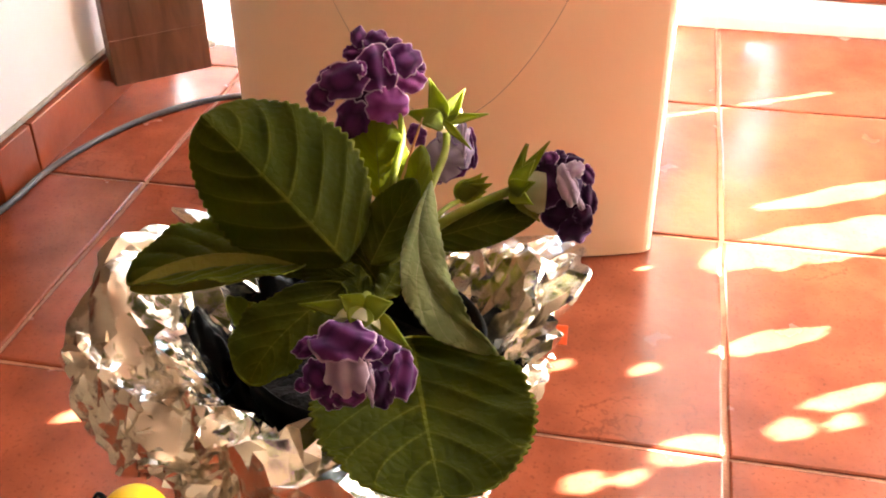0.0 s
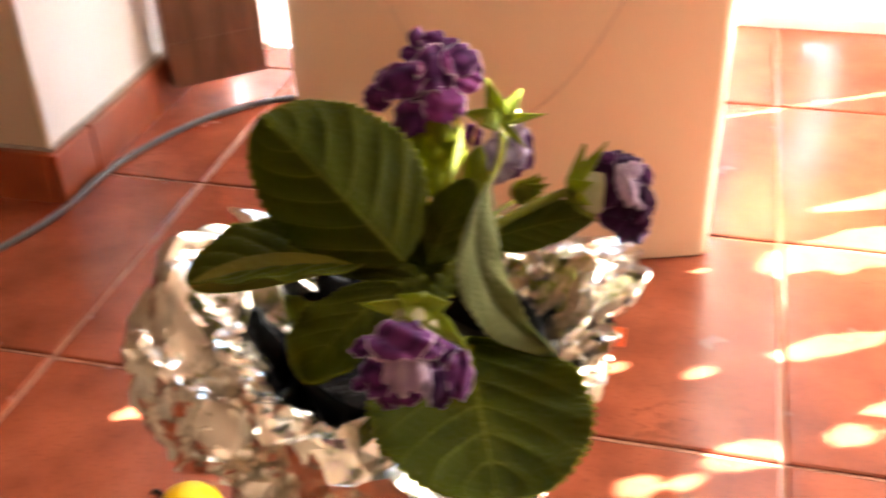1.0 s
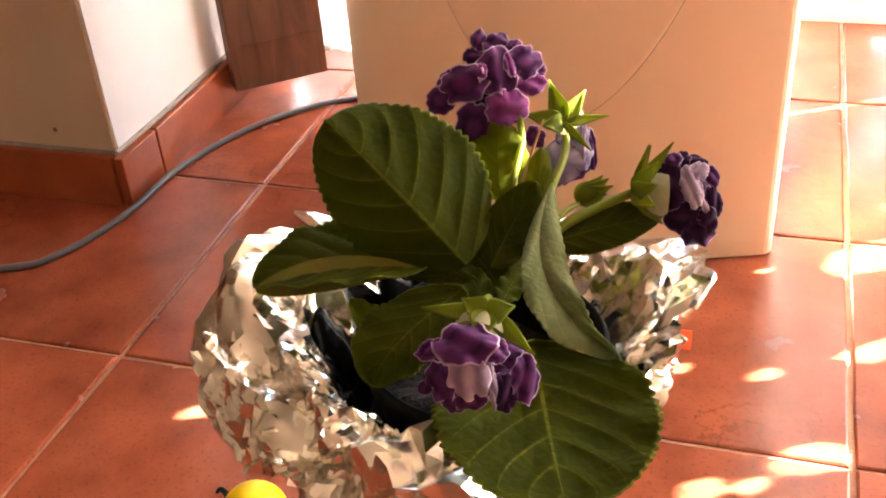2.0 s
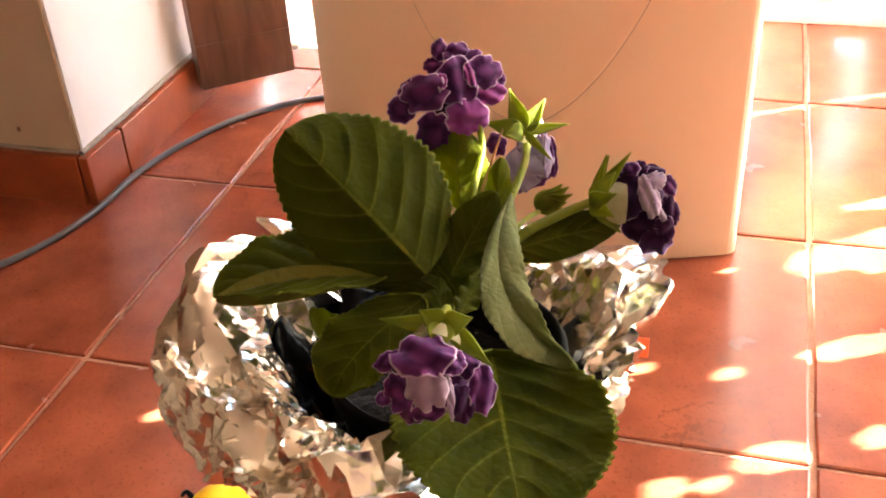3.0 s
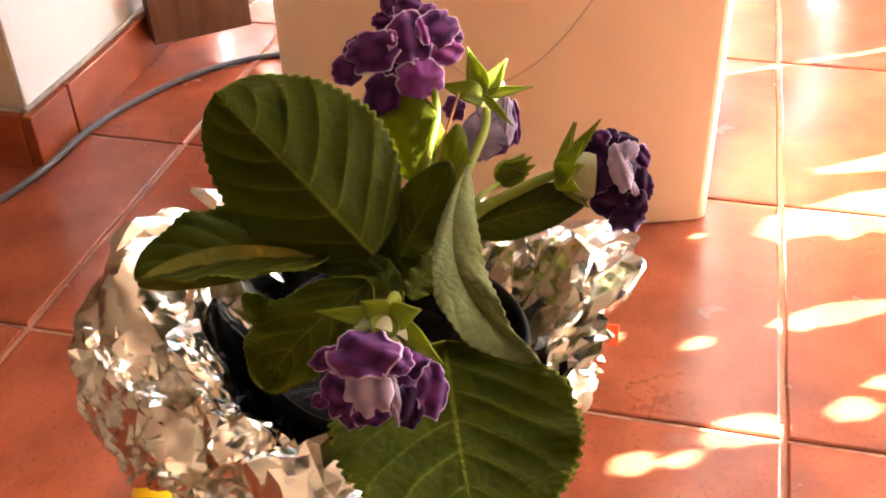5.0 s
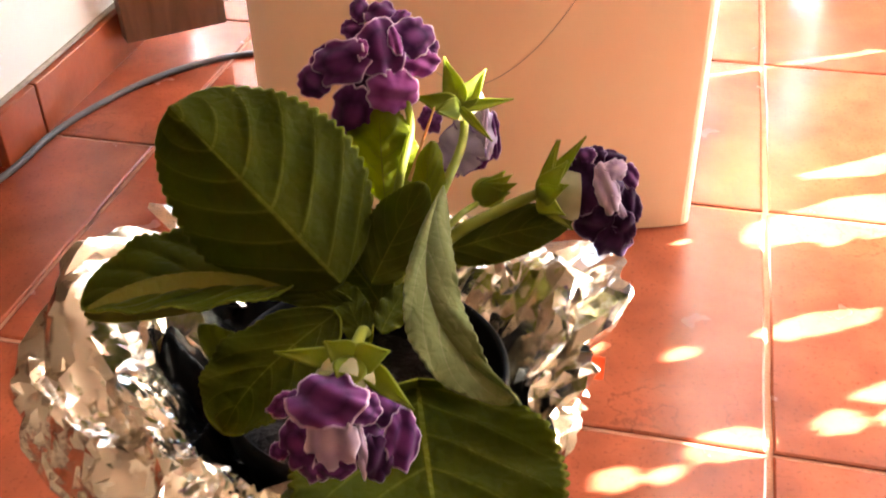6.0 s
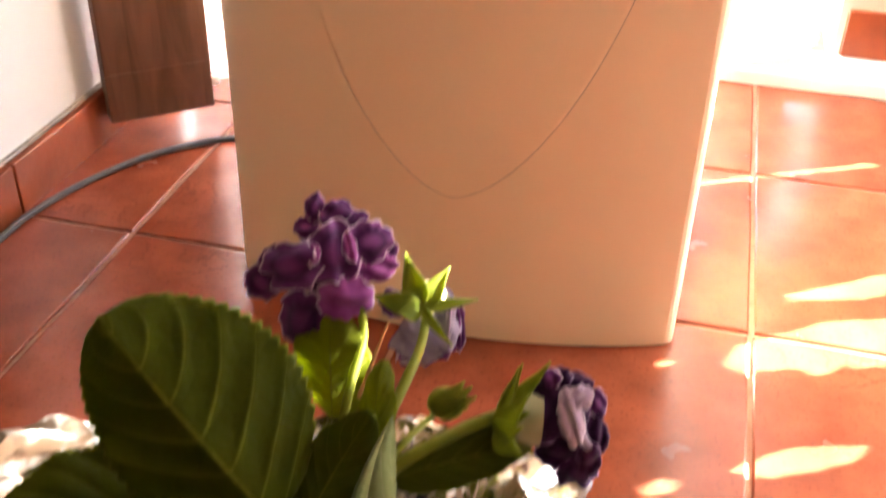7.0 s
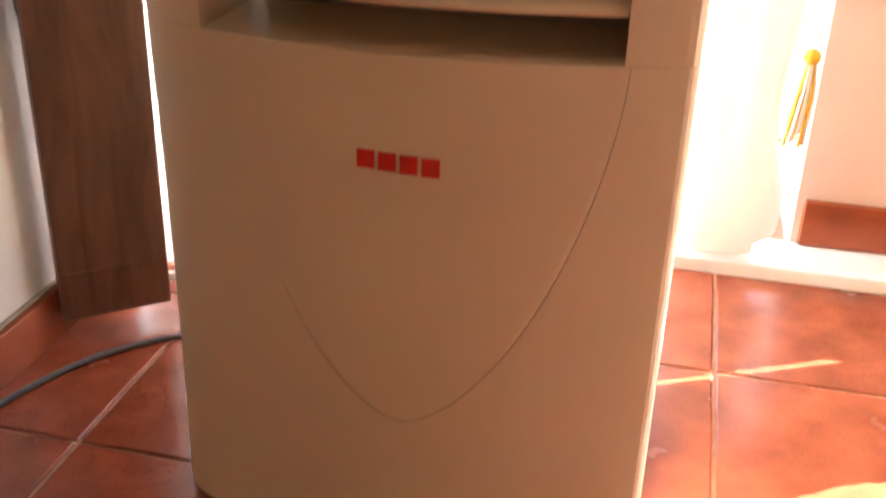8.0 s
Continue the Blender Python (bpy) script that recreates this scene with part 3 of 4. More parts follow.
tassel = thing("curtain_tassel", (0.722, 0.87, 0.022), "yellow and white cord tassel hanging beside the curtain", "tassel")
part("cord", tube_bm([(-0.01, 0.07, 0.66), (0.008, 0.045, 0.5), (0.008, 0.0, 0.33)], 0.0025, 8), CLOTH, tassel, "white twisted cord")
bm = bmesh.new()
bmesh.ops.create_uvsphere(bm, u_segments=16, v_segments=10, radius=0.011, matrix=pose(0.008, 0, 0.32))
part("knot", bm, YELLOW_CORD, tassel, "yellow cord knot", smooth=True)
for i in range(14):
    a = 2 * math.pi * i / 14
    x, y = 0.012 * math.cos(a), 0.012 * math.sin(a)
    part("fringe", tube_bm([(0.008 + 0.4 * x, 0.4 * y, 0.313), (0.006 + x, y, 0.27), (0.0 + 1.2 * x, 1.2 * y, 0.205 + 0.006 * (i % 3))], 0.0022, 6),
         YELLOW_CORD if i % 3 == 0 else CLOTH, tassel)

# ---- grey cable along the wall ----
cable = mesh_object("power_cable", tube_bm([(x, y, 0.0038) for x, y in (
    (-0.5, 0.03), (-0.30, 0.07), (-0.191, 0.108), (-0.164, 0.131), (-0.140, 0.184), (-0.127, 0.248), (-0.1235, 0.325), (-0.103, 0.403),
    (-0.066, 0.479), (-0.010, 0.540), (0.043, 0.571), (0.13, 0.61), (0.2, 0.66))], 0.0037, 12), CABLE, smooth=True)
tagged(cable, "grey rubber power cable lying on the floor tiles", "cable")

# ---- thin cord down the wall ----
cord = mesh_object("thin_cord", tube_bm([(-0.143, 0.515, 0.75), (-0.143, 0.522, 0.55), (-0.143, 0.536, 0.413), (-0.143, 0.547, 0.373), (-0.143, 0.557, 0.340), (-0.143, 0.58, 0.30), (-0.143, 0.62, 0.25)], 0.0022, 8), CABLE, smooth=True)
tagged(cord, "thin grey cord running down the white wall", "cord")
# dark stain spot on the wall, built as a flattened bead
bm = bmesh.new()
bmesh.ops.create_uvsphere(bm, u_segments=12, v_segments=8, radius=0.0028)
bm.transform(Matrix.Translation((-0.222, WALL_Y - 0.0005, 0.088)) @ Matrix.Diagonal((1, 0.4, 1.2, 1)))
nail = mesh_object("nail", bm, WOOD, smooth=True)
tagged(nail, "small dark brown stain spot on the plaster wall", "nail")

# ---- yellow toy ball ----
ball = thing("toy_ball", (0.230, -0.176, 0.0), "glossy yellow plastic toy ball with a black tab", "toy ball")
bm = bmesh.new()
bmesh.ops.create_uvsphere(bm, u_segments=40, v_segments=24, radius=0.026, matrix=pose(0, 0, 0.026))
part("ball", bm, YELLOW, ball, smooth=True)
part("tab", tube_bm([(-0.024, 0.006, 0.034), (-0.031, 0.009, 0.037), (-0.035, 0.008, 0.033)], 0.0025, 8, 0.5), BLACK, ball, "small black curled tab")

# ---- flower pot wrapped in foil, on a small stand ----
POT = Vector((0.472, -0.356, 0.0))
BASE_Z = 0.280
stand = thing("plant_stand", (POT.x, POT.y, 0), "small dark wooden stand carrying the flower pot", "stand")
part("column", tube_bm([(0, 0, 0.012), (0, 0, 0.15), (0, 0, BASE_Z - 0.012)], 0.022, 20), WOOD, stand)
for z, r in ((0.0, 0.05), (BASE_Z - 0.0125, 0.048)):
    bm = bmesh.new()
    bmesh.ops.create_cone(bm, cap_ends=True, segments=40, radius1=r, radius2=r * 0.96, depth=0.0125, matrix=pose(0, 0, z + 0.00625))
    part("plate", bm, WOOD, stand)

pot = thing("flower_pot", (POT.x, POT.y, BASE_Z), "black plastic flower pot full of dark soil", "flower pot")
rows = []
for r, z in ((0.0, 0.0), (0.032, 0.0), (0.034, 0.004), (0.0418, 0.082), (0.0452, 0.083), (0.0462, 0.094), (0.0450, 0.0955), (0.0436, 0.094), (0.0418, 0.08), (0.0405, 0.06)):
    rows.append([(r * math.cos(a), r * math.sin(a), z) for a in (2 * math.pi * i / 64 for i in range(64))])
part("pot_body", grid_bm(rows, closed=True), BLACK, pot, smooth=True)
rows = []
for k in range(20):
    r = 0.0412 * k / 19
    rows.append([(r * math.cos(a), r * math.sin(a), 0.072 + 0.004 * noise.noise((r * 90 * math.cos(a), r * 90 * math.sin(a), 2)) + 0.003 * (1 - k / 19))
                 for a in (2 * math.pi * i / 48 for i in range(48))])
part("soil", grid_bm(rows, closed=True), SOIL, pot, "dark damp potting soil")


def ring_value(a, table):
    """Smooth value round a ring, from (degrees, value) pairs."""
    a = math.degrees(a) % 360
    t = table + [(table[0][0] + 360, table[0][1])]
    if a < t[0][0]:
        a += 360
    for (a0, v0), (a1, v1) in zip(t, t[1:]):
        if a0 <= a <= a1:
            f = (a - a0) / (a1 - a0)
            f = f * f * (3 - 2 * f)
            return v0 + (v1 - v0) * f
    return t[0][1]


# kitchen foil: up from the foot of the pot and out into a crumpled collar
OUT = [(0, 0.069), (12, 0.072), (39, 0.095), (50, 0.104), (69, 0.095), (100, 0.088), (125, 0.092), (137, 0.095), (141, 0.128), (146, 0.132), (150, 0.102), (156, 0.115), (162, 0.130), (171, 0.127), (185, 0.121), (197, 0.114), (210, 0.096), (225, 0.086), (245, 0.084), (280, 0.08), (300, 0.073), (337, 0.070)]
TOPZ = [(0, 0.373), (40, 0.378), (75, 0.373), (115, 0.373), (138, 0.374), (150, 0.378), (165, 0.381), (178, 0.378), (190, 0.373), (205, 0.369), (240, 0.369), (257, 0.376), (278, 0.376), (300, 0.370)]
INN = [(0, 0.049), (50, 0.052), (100, 0.058), (135, 0.072), (161, 0.079), (176, 0.076), (191, 0.066), (220, 0.056), (271, 0.051), (320, 0.049)]
FALL = [(0, 0.016), (100, 0.016), (140, 0.010), (155, 0.002), (175, 0.004), (190, 0.014), (215, 0.028), (245, 0.026), (262, 0.016), (280, 0.018), (300, 0.024), (330, 0.018)]
DROP = [(0, 0.024), (45, 0.028), (90, 0.022), (130, 0.006), (170, 0.0), (220, 0.0), (270, 0.0), (320, 0.012)]
FINE = [(0, 0.6), (40, 0.5), (70, 0.8), (120, 0.75), (143, 0.6), (152, 0.35), (172, 0.38), (184, 0.75), (200, 0.95), (245, 0.9), (256, 0.4), (275, 0.25), (288, 0.6), (320, 0.45)]


def creases(seed, count, long, short):
    """Straight folds in many directions, as in crushed foil."""
    rng = random.Random(seed)
    out = []
    for _ in range(count):
        a = rng.uniform(0, math.pi)
        out.append((math.cos(a), math.sin(a), rng.uniform(short, long), rng.random(), rng.uniform(0.5, 1.0)))
    return out


COARSE, MEDIUM = creases(3, 5, 0.062, 0.032), creases(8, 6, 0.027, 0.014)


def fold(x, y, table):
    wx = 0.0006 * noise.noise((x * 40, y * 40, 1.0))
    total = 0.0
    for c, s, wave, phase, amp in table:
        q = ((x + wx) * c + (y - wx) * s) / wave + phase
        total += amp * wave * (abs((q % 1.0) - 0.5) - 0.25)
    return total


def foil_place(a, f):
    """A point of the foil: f runs from inside the pot over the collar and down to the foot."""
    ro, zt, ri = ring_value(a, OUT), ring_value(a, TOPZ), ring_value(a, INN)
    drop, fall = ring_value(a, DROP), ring_value(a, FALL)
    ro += 0.005 * noise.noise((math.cos(a) * 9, math.sin(a) * 9, 3)) + 0.003 * noise.noise((math.cos(a) * 40, math.sin(a) * 40, 6))
    zo = zt - fall * (1 - 30 * drop)
    if f < 0.2:        # inside, beside the pot
        g = f / 0.2
        r, z = min(ri, 0.052) + (ri - min(ri, 0.052)) * g, zt - drop - 0.045 * (1 - g)
    elif f < 0.55:     # collar, outwards and down a little
        g = (f - 0.2) / 0.35
        r, z = ri + (ro - ri) * g, zt + 0.004 * math.sin(math.pi * g) - fall * g * g * (1 - 30 * drop) - drop * (1 - g) ** 1.5
    else:              # down and in to the foot
        g = (f - 0.55) / 0.45
        r, z = ro + (0.045 - ro) * g ** 0.36, zo + (BASE_Z + 0.004 - zo) * g
    edge = min(1.0, f / 0.06, (1 - f) / 0.05)
    r += edge * 0.25 * fold(a * 0.095 + 0.7, f * 0.24, COARSE)
    z += edge * 0.30 * fold(a * 0.095, f * 0.24, COARSE)
    return Vector((r * math.cos(a), r * math.sin(a), z))


def foil_bm(f0, f1, seed):
    """Crushed foil: flat facets of many sizes between sharp creases, finer where it was squeezed."""
    rng = random.Random(seed)
    a0, turn, wide, high = radians(95), 2 * math.pi, 0.095, 0.22
    cells, pts = {}, []

    def place(x, y, gap):
        i, j = int(x / 0.004), int(y / 0.004)
        n = int(gap / 0.004) + 1
        for p in range(i - n, i + n + 1):
            for q in range(j - n, j + n + 1):
                for k in cells.get((p, q), ()):
                    if (pts[k][0] - x) ** 2 + (pts[k][1] - y) ** 2 < gap * gap:
                        return
        cells.setdefault((i, j), []).append(len(pts))
        pts.append((x, y))

    for k in range(201):
        for y in (f0 * high, f1 * high):
            place(turn * wide * k / 200, y, 0.002)
    for k in range(int((f1 - f0) * high / 0.004) + 1):
        for x in (0.0, turn * wide):
            place(x, f0 * high + k * 0.004, 0.002)
    for _ in range(60000):
        x, y = rng.uniform(0, turn * wide), rng.uniform(f0, f1) * high
        fine = ring_value(a0 + x / wide, FINE)
        place(x, y, (0.0125 - 0.0105 * fine) * rng.uniform(0.55, 1.8))
    flat, _, faces, *_ = geometry.delaunay_2d_cdt([Vector(p) for p in pts], [], [], 0, 1e-6)
    bm = bmesh.new()
    squeezed = bm.verts.layers.float.new("crush")
    vs = []
    for p in flat:
        a, f = a0 + p[0] / wide, p[1] / high
        fine = ring_value(a, FINE)
        h = 0.0012 - 0.0007 * fine
        inside = min(1.0, (f - f0) / 0.02, (f1 - f) / 0.02) if f0 == 0.0 else 1.0
        seam = 1.0 if 0.002 < p[0] < turn * wide - 0.002 and abs(f - 0.55) > 0.004 else 0.0
        d = Vector((rng.gauss(0, h * 0.6), rng.gauss(0, h * 0.6), rng.gauss(0, h))) * max(0.0, inside) * seam
        vs.append(bm.verts.new(foil_place(a, f) + d))
        vs[-1][squeezed] = min(1.0, 0.25 + 0.8 * fine)
    for face in faces:
        bm.faces.new([vs[i] for i in face])
    bmesh.ops.remove_doubles(bm, verts=bm.verts[:], dist=1e-5)
    bm.normal_update()
    for e in bm.edges:
        e.smooth = len(e.link_faces) == 2 and e.calc_face_angle(0.0) < radians(24)
    return bm


foil = thing("foil_wrap", (POT.x, POT.y, 0), "crumpled silver kitchen foil wrapped round the pot", "foil")
part("collar", foil_bm(0.0, 0.55, 21), FOIL, foil, "crumpled foil collar spreading round the rim", smooth=True)
part("skirt", foil_bm(0.55, 1.0, 22), FOIL, foil, "crushed foil wrapped down to the foot", smooth=True)

# black plastic bag between foil and pot
rows = []
for k in range(31):
    f, row = k / 30, []
    for i in range(161):
        a = radians(125 + 175 * i / 160)
        ri, zt = ring_value(a, INN) + 0.003, ring_value(a, TOPZ)
        rr, z = 0.040 + (ri - 0.040) * f, 0.343 + (zt - 0.004 - 0.343) * f ** 1.4
        d = fold(a * 0.06, f * 0.05, MEDIUM)
        row.append((rr * math.cos(a), rr * math.sin(a), z + 0.55 * d * min(1, (1 - f) * 8)))
    rows.append(row)
bag = mesh_object("plastic_bag", grid_bm(rows), BAG, smooth=True)
bag.location = (POT.x, POT.y, 0)
tagged(bag, "shiny black plastic bag tucked between foil and pot", "bag")

tag_bm = box_bm((-0.003, 0, -0.004), (0.003, 0.0012, 0.0035), 0.0004)
plant_tag = mesh_object("plant_tag", tag_bm, ORANGE)
plant_tag.matrix_world = pose(0.5430, -0.3350, 0.3700, -30, 4, 8)
tagged(plant_tag, "small orange plastic tag stuck behind the foil", "tag")

# ---- the gloxinia ----
plant = thing("gloxinia_plant", (POT.x, POT.y, 0.355), "potted gloxinia with velvety leaves and purple ruffled flowers", "plant")
HOME = plant.location


def near(bm):
    bm.transform(Matrix.Translation(-HOME))
    return bm


def blade(base, tip, left, right, mid=None, cup=0.0, wide=0.8, blunt=0.62, teeth=42, tooth=0.055, pucker=0.0014, ruffle=0.0013, ns=120, nu=22):
    """A leaf blade from base to tip; left and right are points on its edges at mid-length."""
    base, tip, left, right = Vector(base), Vector(tip), Vector(left), Vector(right)
    m = Vector(mid) if mid else (left + right) / 2
    pucker *= min(1.0, ((tip - base).length / 0.08) ** 2)
    ctrl = 2 * m - (base + tip) / 2
    rows, uvs = [], []
    for i in range(ns + 1):
        s = i / ns
        c = (1 - s) ** 2 * base + 2 * s * (1 - s) * ctrl + s * s * tip
        p = max(0.0, math.sin(math.pi * s ** wide)) ** blunt
        row, uv = [], []
        nrm = (tip - base).cross(right - left).normalized()
        for j in range(-nu, nu + 1):
            u = j / nu
            side = (left - m) if u < 0 else (right - m)
            a = abs(u)
            e = 1 + tooth * (abs(math.sin(teeth * s * math.pi / 2)) - 0.5) * a ** 6
            fwd = (tip - base) * 0.05 * a * a * p
            wave = pucker * abs(math.cos(math.pi * 6.0 * (s - 0.315 * a ** 1.25))) ** 0.7 * min(1, a * 4) * (1 - 0.6 * a ** 4)
            pt = c + side * (a * p * e) + fwd + nrm * (cup * a * a + wave * (0.3 + p) + ruffle * math.sin(7 * math.pi * s + 2.1 * (u > 0)) * a * a * p)
            row.append(pt)
            uv.append((s, 0.5 + 0.5 * u))
        rows.append(row)
        uvs.append(uv)
    return grid_bm(rows, uvs=uvs)


def leaf(mat, *args, label="", **kw):
    ob = part("leaf", near(blade(*args, **kw)), mat, plant, label, smooth=True)
    mod = ob.modifiers.new("thickness", "SOLIDIFY")
    mod.thickness, mod.offset = 0.0007, 0
    return ob


leaf(LEAF, (0.4646, -0.3500, 0.4034), (0.4054, -0.3279, 0.4465), (0.4208, -0.3548, 0.4128), (0.4544, -0.3152, 0.4404), mid=(0.4378, -0.3437, 0.4283), cup=0.004, blunt=0.5, wide=0.78, label="broad dark green leaf with pale veins")
leaf(LEAF, (0.4496, -0.3491, 0.3993), (0.3885, -0.3726, 0.3979), (0.4071, -0.3421, 0.4081), (0.4275, -0.3773, 0.4070), mid=(0.4199, -0.3617, 0.4036), cup=0.002)
leaf(LEAF_FOLD, (0.4465, -0.3534, 0.4018), (0.3913, -0.3753, 0.4000), (0.4196, -0.3576, 0.4066), (0.4176, -0.3719, 0.3998), mid=(0.4195, -0.3659, 0.4037), tooth=0.03, pucker=0.0, ruffle=0.0, wide=1.15, label="rolled leaf edge showing its olive underside")
leaf(LEAF_YOUNG, (0.4667, -0.3060, 0.4040), (0.4613, -0.2889, 0.4345), (0.4504, -0.2960, 0.4202), (0.4757, -0.2960, 0.4174), cup=0.003, label="pale green young leaf lit from behind")
leaf(LEAF, (0.4711, -0.3403, 0.3968), (0.4849, -0.3223, 0.4245), (0.4679, -0.3303, 0.4141), (0.4853, -0.3304, 0.4033), cup=0.002)
leaf(LEAF_YOUNG, (0.4865, -0.3256, 0.4005), (0.4832, -0.3056, 0.4301), (0.4782, -0.3155, 0.4177), (0.4893, -0.3155, 0.4178), cup=0.003)
leaf(LEAF_UNDER, (0.4910, -0.3223, 0.4246), (0.5246, -0.3813, 0.3978), (0.4919, -0.3751, 0.4176), (0.5092, -0.3693, 0.4160), mid=(0.4973, -0.3654, 0.4131), cup=-0.004, blunt=0.5, wide=1.25, tooth=0.07, pucker=0.0001, label="curled leaf showing its pale downy underside")
leaf(LEAF, (0.4888, -0.3188, 0.3958), (0.5288, -0.2934, 0.3971), (0.5072, -0.3011, 0.4056), (0.5104, -0.3111, 0.3903), cup=0.002)
leaf(LEAF, (0.4956, -0.3775, 0.3917), (0.5195, -0.4401, 0.3837), (0.5415, -0.4009, 0.3883), (0.4751, -0.4263, 0.3917), mid=(0.5070, -0.4088, 0.3877), cup=-0.004, blunt=0.45, wide=0.72, label="broad leaf drooping over the foil")
leaf(LEAF, (0.4656, -0.3579, 0.3981), (0.4410, -0.3944, 0.3777), (0.4640, -0.3893, 0.3900), (0.4340, -0.3746, 0.3913), cup=-0.003)
leaf(LEAF_YOUNG, (0.4444, -0.3718, 0.3855), (0.4250, -0.3697, 0.3944), (0.4322, -0.3658, 0.3916), (0.4332, -0.3757, 0.3843), cup=0.002)
leaf(LEAF, (0.4707, -0.3549, 0.3993), (0.4385, -0.3501, 0.4002), (0.4536, -0.3481, 0.4014), (0.4556, -0.3560, 0.3961))
leaf(LEAF, (0.4745, -0.3386, 0.3840), (0.4494, -0.3228, 0.3953), (0.4544, -0.3346, 0.3869), (0.4704, -0.3246, 0.3994))
leaf(LEAF, (0.4785, -0.3696, 0.3968), (0.4609, -0.3423, 0.3977), (0.4655, -0.3598, 0.3981), (0.4747, -0.3549, 0.4013))
leaf(LEAF, (0.4815, -0.3647, 0.3990), (0.4841, -0.3422, 0.4009), (0.4777, -0.3549, 0.4013), (0.4869, -0.3549, 0.3984))


def stalk(points, r, mat=STEM, taper=0.85, label=""):
    return part("stalk", near(tube_bm(points, r, 10, taper)), mat, plant, label, smooth=True)


stalk([(0.4717, -0.3367, 0.3781), (0.4716, -0.3059, 0.4120), (0.4717, -0.2891, 0.4236), (0.4685, -0.2831, 0.4338)], 0.0016)
stalk([(0.4717, -0.3367, 0.3781), (0.4834, -0.2865, 0.4029), (0.4831, -0.2571, 0.4050), (0.4791, -0.2443, 0.4134)], 0.0019)
stalk([(0.4717, -0.3367, 0.3781), (0.4898, -0.3187, 0.3998), (0.5052, -0.3030, 0.4045), (0.5175, -0.2932, 0.4069)], 0.0022)
stalk([(0.4717, -0.3367, 0.3781), (0.4889, -0.3109, 0.4001), (0.4946, -0.2895, 0.3969)], 0.0013)
stalk([(0.4757, -0.3618, 0.3951), (0.4808, -0.3791, 0.4114), (0.4860, -0.4004, 0.4246)], 0.0018)
stalk([(0.4755, -0.3058, 0.4141), (0.4784, -0.2988, 0.4253), (0.4813, -0.2928, 0.4355)], 0.0009, DRY, 0.3, "thin dry orange-brown stalk")


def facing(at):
    """Axes at a flower: to the right, up, and towards a fixed camera position."""
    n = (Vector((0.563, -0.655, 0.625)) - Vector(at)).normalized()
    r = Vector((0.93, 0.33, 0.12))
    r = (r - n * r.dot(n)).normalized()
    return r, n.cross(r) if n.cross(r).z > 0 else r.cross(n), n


def petal_bm(c, a, b, n, bulge, seed, ruffle=0.24):
    """A domed petal lobe with a frilled edge."""
    rows, uvs = [], []
    size = (a.length + b.length) / 2
    for i in range(13):
        r = i / 12
        row, uv = [], []
        for j in range(48):
            t = 2 * math.pi * j / 48
            f = 1 + 0.10 * noise.noise((math.cos(t) * 2.2, math.sin(t) * 2.2, seed)) * 2 * r + 0.035 * math.sin(9 * t + seed) * r ** 4
            wob = ruffle * size * (math.sin(5 * t + seed * 1.7) * 0.6 + math.sin(11 * t + seed * 2.3) * 0.4) * r ** 4
            fold = 0.10 * size * math.sin(3.2 * r * math.cos(t + seed) * 2)
            row.append(c + a * (r * f * math.cos(t)) + b * (r * f * math.sin(t)) + n * (0.7 * bulge * size * (1 - r * r) + wob + fold))
            uv.append((r, t / 6.3))
        rows.append(row)
        uvs.append(uv)
    bm = grid_bm(rows, closed=True, uvs=uvs)
    bmesh.ops.remove_doubles(bm, verts=bm.verts[:], dist=1e-6)
    return bm


def flower(name_label, at, unit, lobes):
    """A flower head turned to the camera: lobes are (right, up, towards, half width, half height, turn, bulge,
    material).
    """
    at = Vector(at)
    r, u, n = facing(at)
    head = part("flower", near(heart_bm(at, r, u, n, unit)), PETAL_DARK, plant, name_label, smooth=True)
    for k, (x, y, d, w, h, turn, bulge, mat) in enumerate(lobes):
        t = radians(turn)
        a, b = (r * math.cos(t) + u * math.sin(t)) * (w * unit), (u * math.cos(t) - r * math.sin(t)) * (h * unit)
        c = at + (r * x + u * y + n * d) * unit
        # the outer side of each lobe falls back
        a = a - n * (a.normalized().dot((r * x + u * y).normalized()) * a.length * 0.45) if (x or y) else a
        b = b - n * (b.normalized().dot((r * x + u * y).normalized()) * b.length * 0.45) if (x or y) else b
        ob = part("petal", near(petal_bm(c, a, b, a.cross(b).normalized() if a.cross(b).dot(n) > 0 else -a.cross(b).normalized(), bulge, k * 1.37 + at.x * 50)), mat, head, smooth=True)
        mod = ob.modifiers.new("thickness", "SOLIDIFY")
        mod.thickness, mod.offset = 0.0005, 0
    return head


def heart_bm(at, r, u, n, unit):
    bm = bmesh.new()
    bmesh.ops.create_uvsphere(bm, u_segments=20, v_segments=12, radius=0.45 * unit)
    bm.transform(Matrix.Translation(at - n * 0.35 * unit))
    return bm


